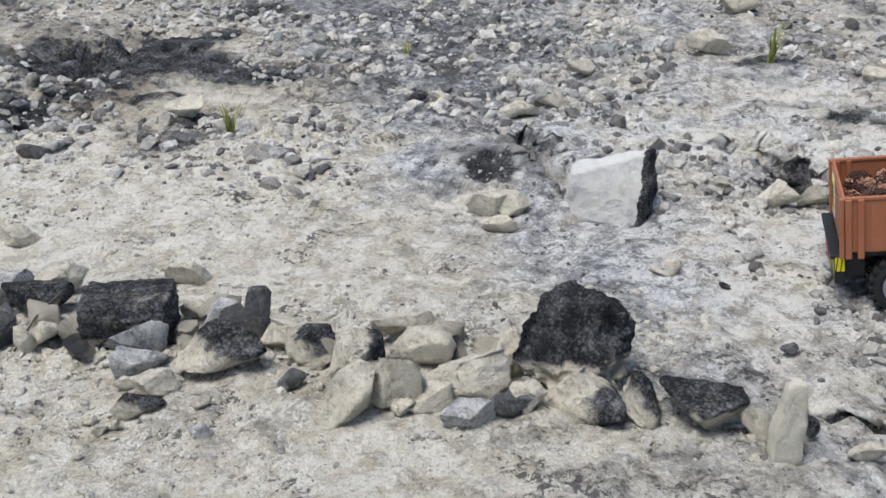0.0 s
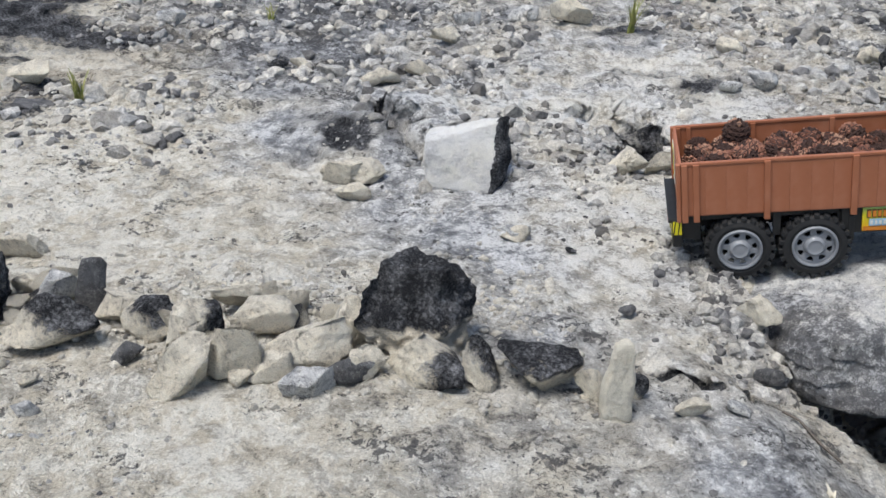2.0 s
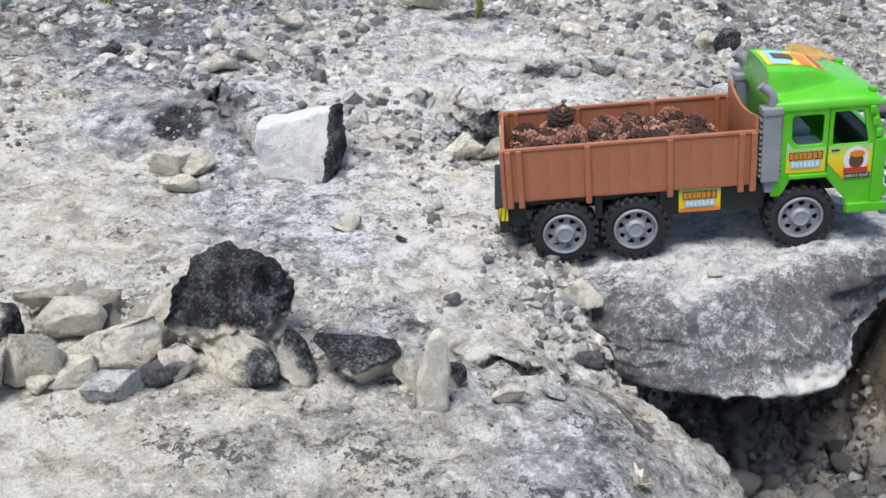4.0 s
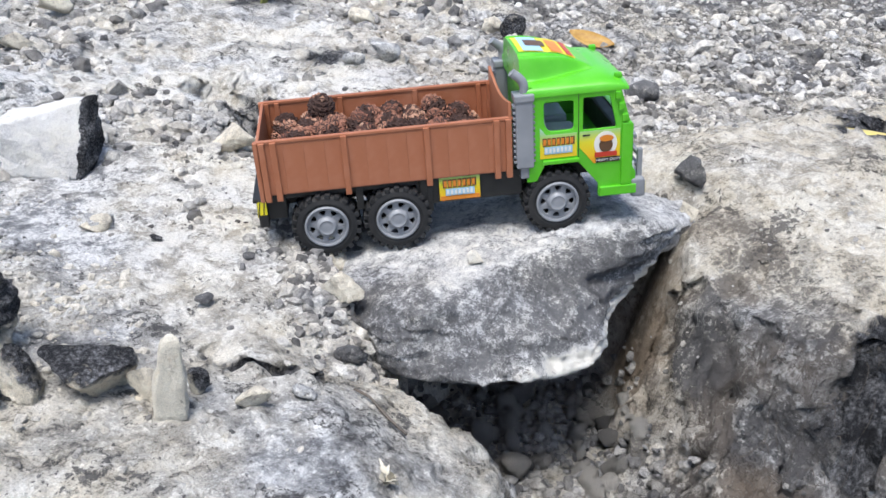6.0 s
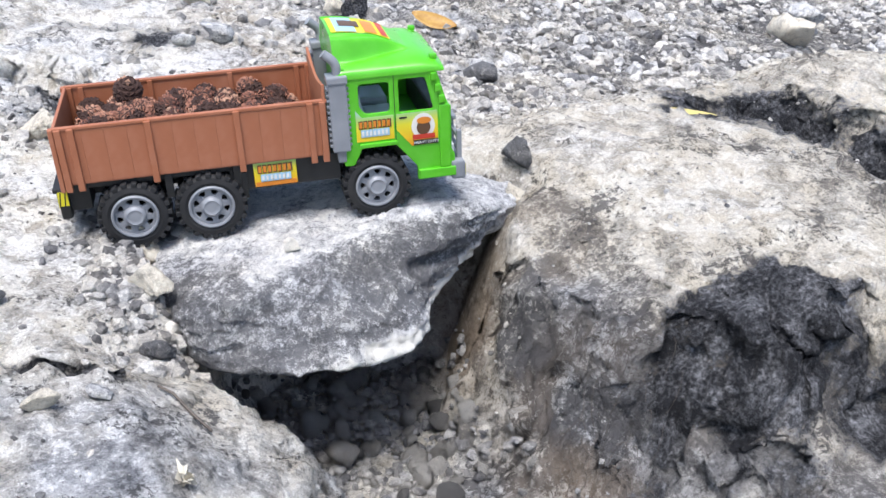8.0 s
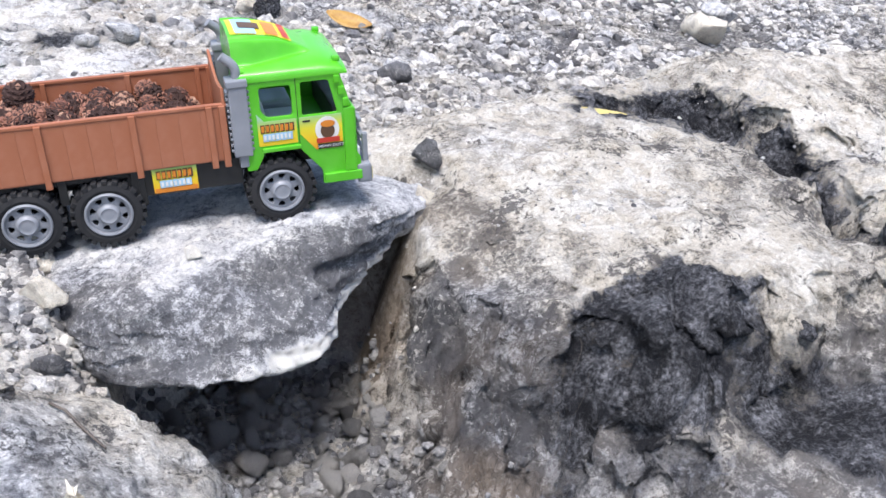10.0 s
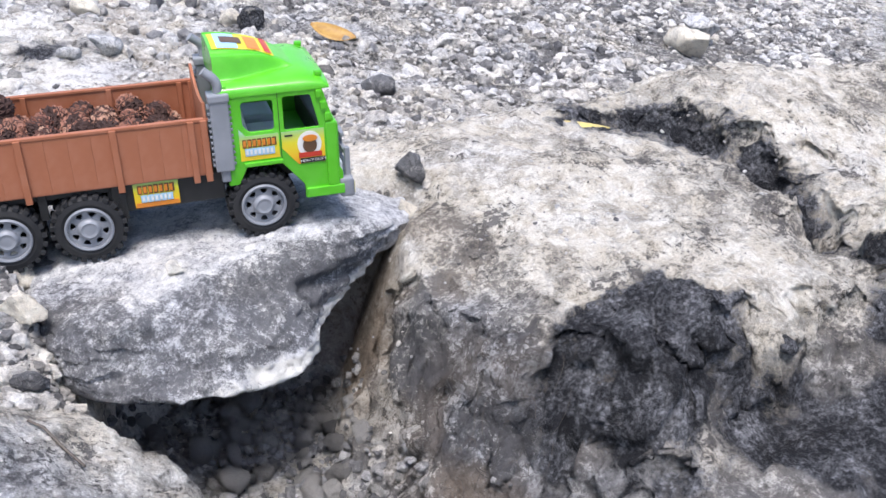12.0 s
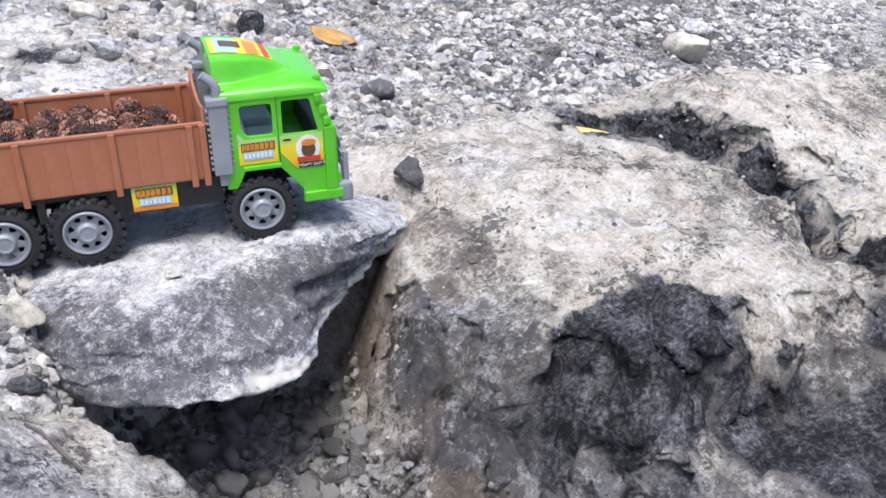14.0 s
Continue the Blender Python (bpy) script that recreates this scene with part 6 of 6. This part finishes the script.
# ---- gravel ----
def gravel(name, label, n, seed, place, small, large, level=1, power=2.2, sink=0.3):
    """Many loose chips as one mesh. place(rng, n) gives plan points."""
    rng = np.random.RandomState(seed)
    base_v, base_f = ICO[level]
    shapes = []
    for k in range(14):
        v = base_v.copy()
        for c in range(7):
            nrm = rng.normal(size=3)
            nrm /= np.linalg.norm(nrm)
            over = np.maximum(v @ nrm - rng.uniform(0.45, 0.8), 0)
            v = v - over[:, None] * nrm
        v = v * (1 + 0.12 * rng.uniform(-1, 1, (len(v), 1)))
        shapes.append(v * np.array([1, rng.uniform(0.65, 1), rng.uniform(0.5, 0.85)]) * 0.5)
    xy = place(rng, n)
    n = len(xy)
    z, into = height(xy[:, 0], xy[:, 1])
    s = small * (large / small) ** (rng.uniform(0, 1, n) ** power)
    verts, faces = [], []
    nv = len(base_v)
    for i in range(n):
        q = np.array(Euler((rng.uniform(-0.5, 0.5), rng.uniform(-0.5, 0.5), rng.uniform(0, 6.28))).to_matrix())
        v = shapes[i % 14] @ q.T * s[i]
        v[:, 0] += xy[i, 0]
        v[:, 1] += xy[i, 1]
        v[:, 2] += z[i] + s[i] * (0.32 - sink)
        verts.append(v)
        faces.append(base_f + i * nv)
    v = np.concatenate(verts)
    me = mesh_of(name, v, np.concatenate(faces), False, {"crust_shade": np.full(len(v), -0.6), "warmth": np.full(len(v), 0.02), "lichen": np.zeros(len(v)), "clay": np.zeros(len(v))})
    me.materials.append(gravel_mat)
    return tagged(new(name, me), label, "gravel", kind="stuff")


def off_slab(xy):
    ang = np.arctan2(xy[:, 1] - SLAB_CENTRE[1], xy[:, 0] - SLAB_CENTRE[0])
    return np.hypot(xy[:, 0] - SLAB_CENTRE[0], xy[:, 1] - SLAB_CENTRE[1]) > star(SLAB_LIP, SLAB_CENTRE, ang) * 1.02


def keep_by(xy, p, rng):
    return xy[(rng.uniform(0, 1, len(xy)) < p) & off_slab(xy)]


def far_field(rng, n):
    d = 0.78 + 2.2 * rng.uniform(0, 1, n) ** 1.5
    x = rng.uniform(-0.75, 1.75, n) * d + 0.25
    xy = np.stack([x, d], -1)
    q = np.concatenate([xy * 5, np.zeros((n, 1))], -1)
    clump = sm(fbm(q, 91, 3), -0.25, 0.15)
    edge = sm(d - 0.10 * fbm(q, 95, 2), 0.80, 1.0)
    right = sm(x - 0.55, 0, 0.25) * sm(d, 0.78, 0.9)
    return keep_by(xy, np.clip(clump * edge + 0.4 * right, 0, 1), rng)


def mid_band(rng, n):
    """Chips behind the slab and along the crack at its end."""
    a = np.stack([rng.uniform(0.25, 1.05, n), rng.uniform(0.68, 0.95, n)], -1)
    b = np.stack([rng.normal(0.335, 0.016, n // 4), rng.uniform(0.50, 0.70, n // 4)], -1)
    c = np.stack([rng.normal(0.415, 0.03, n // 6), rng.normal(0.72, 0.025, n // 6)], -1)
    p = np.concatenate([sm(fbm(np.c_[a * 7, np.zeros(n)], 97, 3), -0.3, 0.3) * sm(a[:, 1] + 0.25 * (0.6 - a[:, 0]), 0.66, 0.8), np.ones(n // 4), np.ones(n // 6)])
    return keep_by(np.concatenate([a, b, c]), p, rng)


def near_field(rng, n):
    xy = np.stack([rng.uniform(-0.45, 1.3, n), rng.uniform(0.28, 0.95, n)], -1)
    p = sm(fbm(np.c_[xy * 8, np.zeros(n)], 99, 3), -0.25, 0.3)
    z, into = height(xy[:, 0], xy[:, 1])
    p = p * (1 - 0.55 * sm(xy[:, 0], 0.55, 0.65)) * (1 - sm(xy[:, 0], 0.55, 0.6) * (1 - sm(xy[:, 1], 0.40, 0.45))) * (1 - into)
    return keep_by(xy, p, rng)


def row_band(rng, n):
    """Crumbs among the row of stones and behind it."""
    x = rng.uniform(-0.36, 0.2, n)
    xy = np.stack([x, 0.585 - 0.12 * (x + 0.1) + rng.normal(0, 0.045, n)], -1)
    return keep_by(xy, 0.25 + 0.75 * sm(fbm(np.c_[xy * 20, np.zeros(n)], 93, 3), -0.2, 0.2), rng)


gravel("far_gravel", "dense grey and white gravel covering the far ground", 38000, 301, far_field, 0.0045, 0.034, power=1.9)
gravel("coarse_gravel", "larger pale and dark stones strewn over the far gravel", 900, 306, far_field, 0.016, 0.055, level=2, power=1.8)
gravel("gravel", "grey and cream gravel chips behind the slab", 8000, 302, mid_band, 0.0025, 0.02)
gravel("grit", "scattered small chips on the bare limestone", 20000, 303, near_field, 0.0012, 0.008)
gravel("crumbs", "cream stone crumbs among the row of stones", 5200, 304, row_band, 0.0015, 0.012)
scene.objects["crumbs"].data.materials[0] = cream_mat


def pit_floor(rng, n):
    """Chips between the rubble stones on the floor of the pit."""
    xy = np.stack([rng.uniform(0.36, 0.62, n), rng.uniform(0.34, 0.66, n)], -1)
    z, into = height(xy[:, 0], xy[:, 1])
    return xy[(into > 0.6) & (rng.uniform(0, 1, n) < 0.3 + 0.7 * sm(xy[:, 1], 0.42, 0.5))]


gravel("rubble", "grey angular rubble covering the floor of the pit", 2600, 305, pit_floor, 0.004, 0.017, power=1.4, sink=0.12).data.materials[0] = rubble_mat
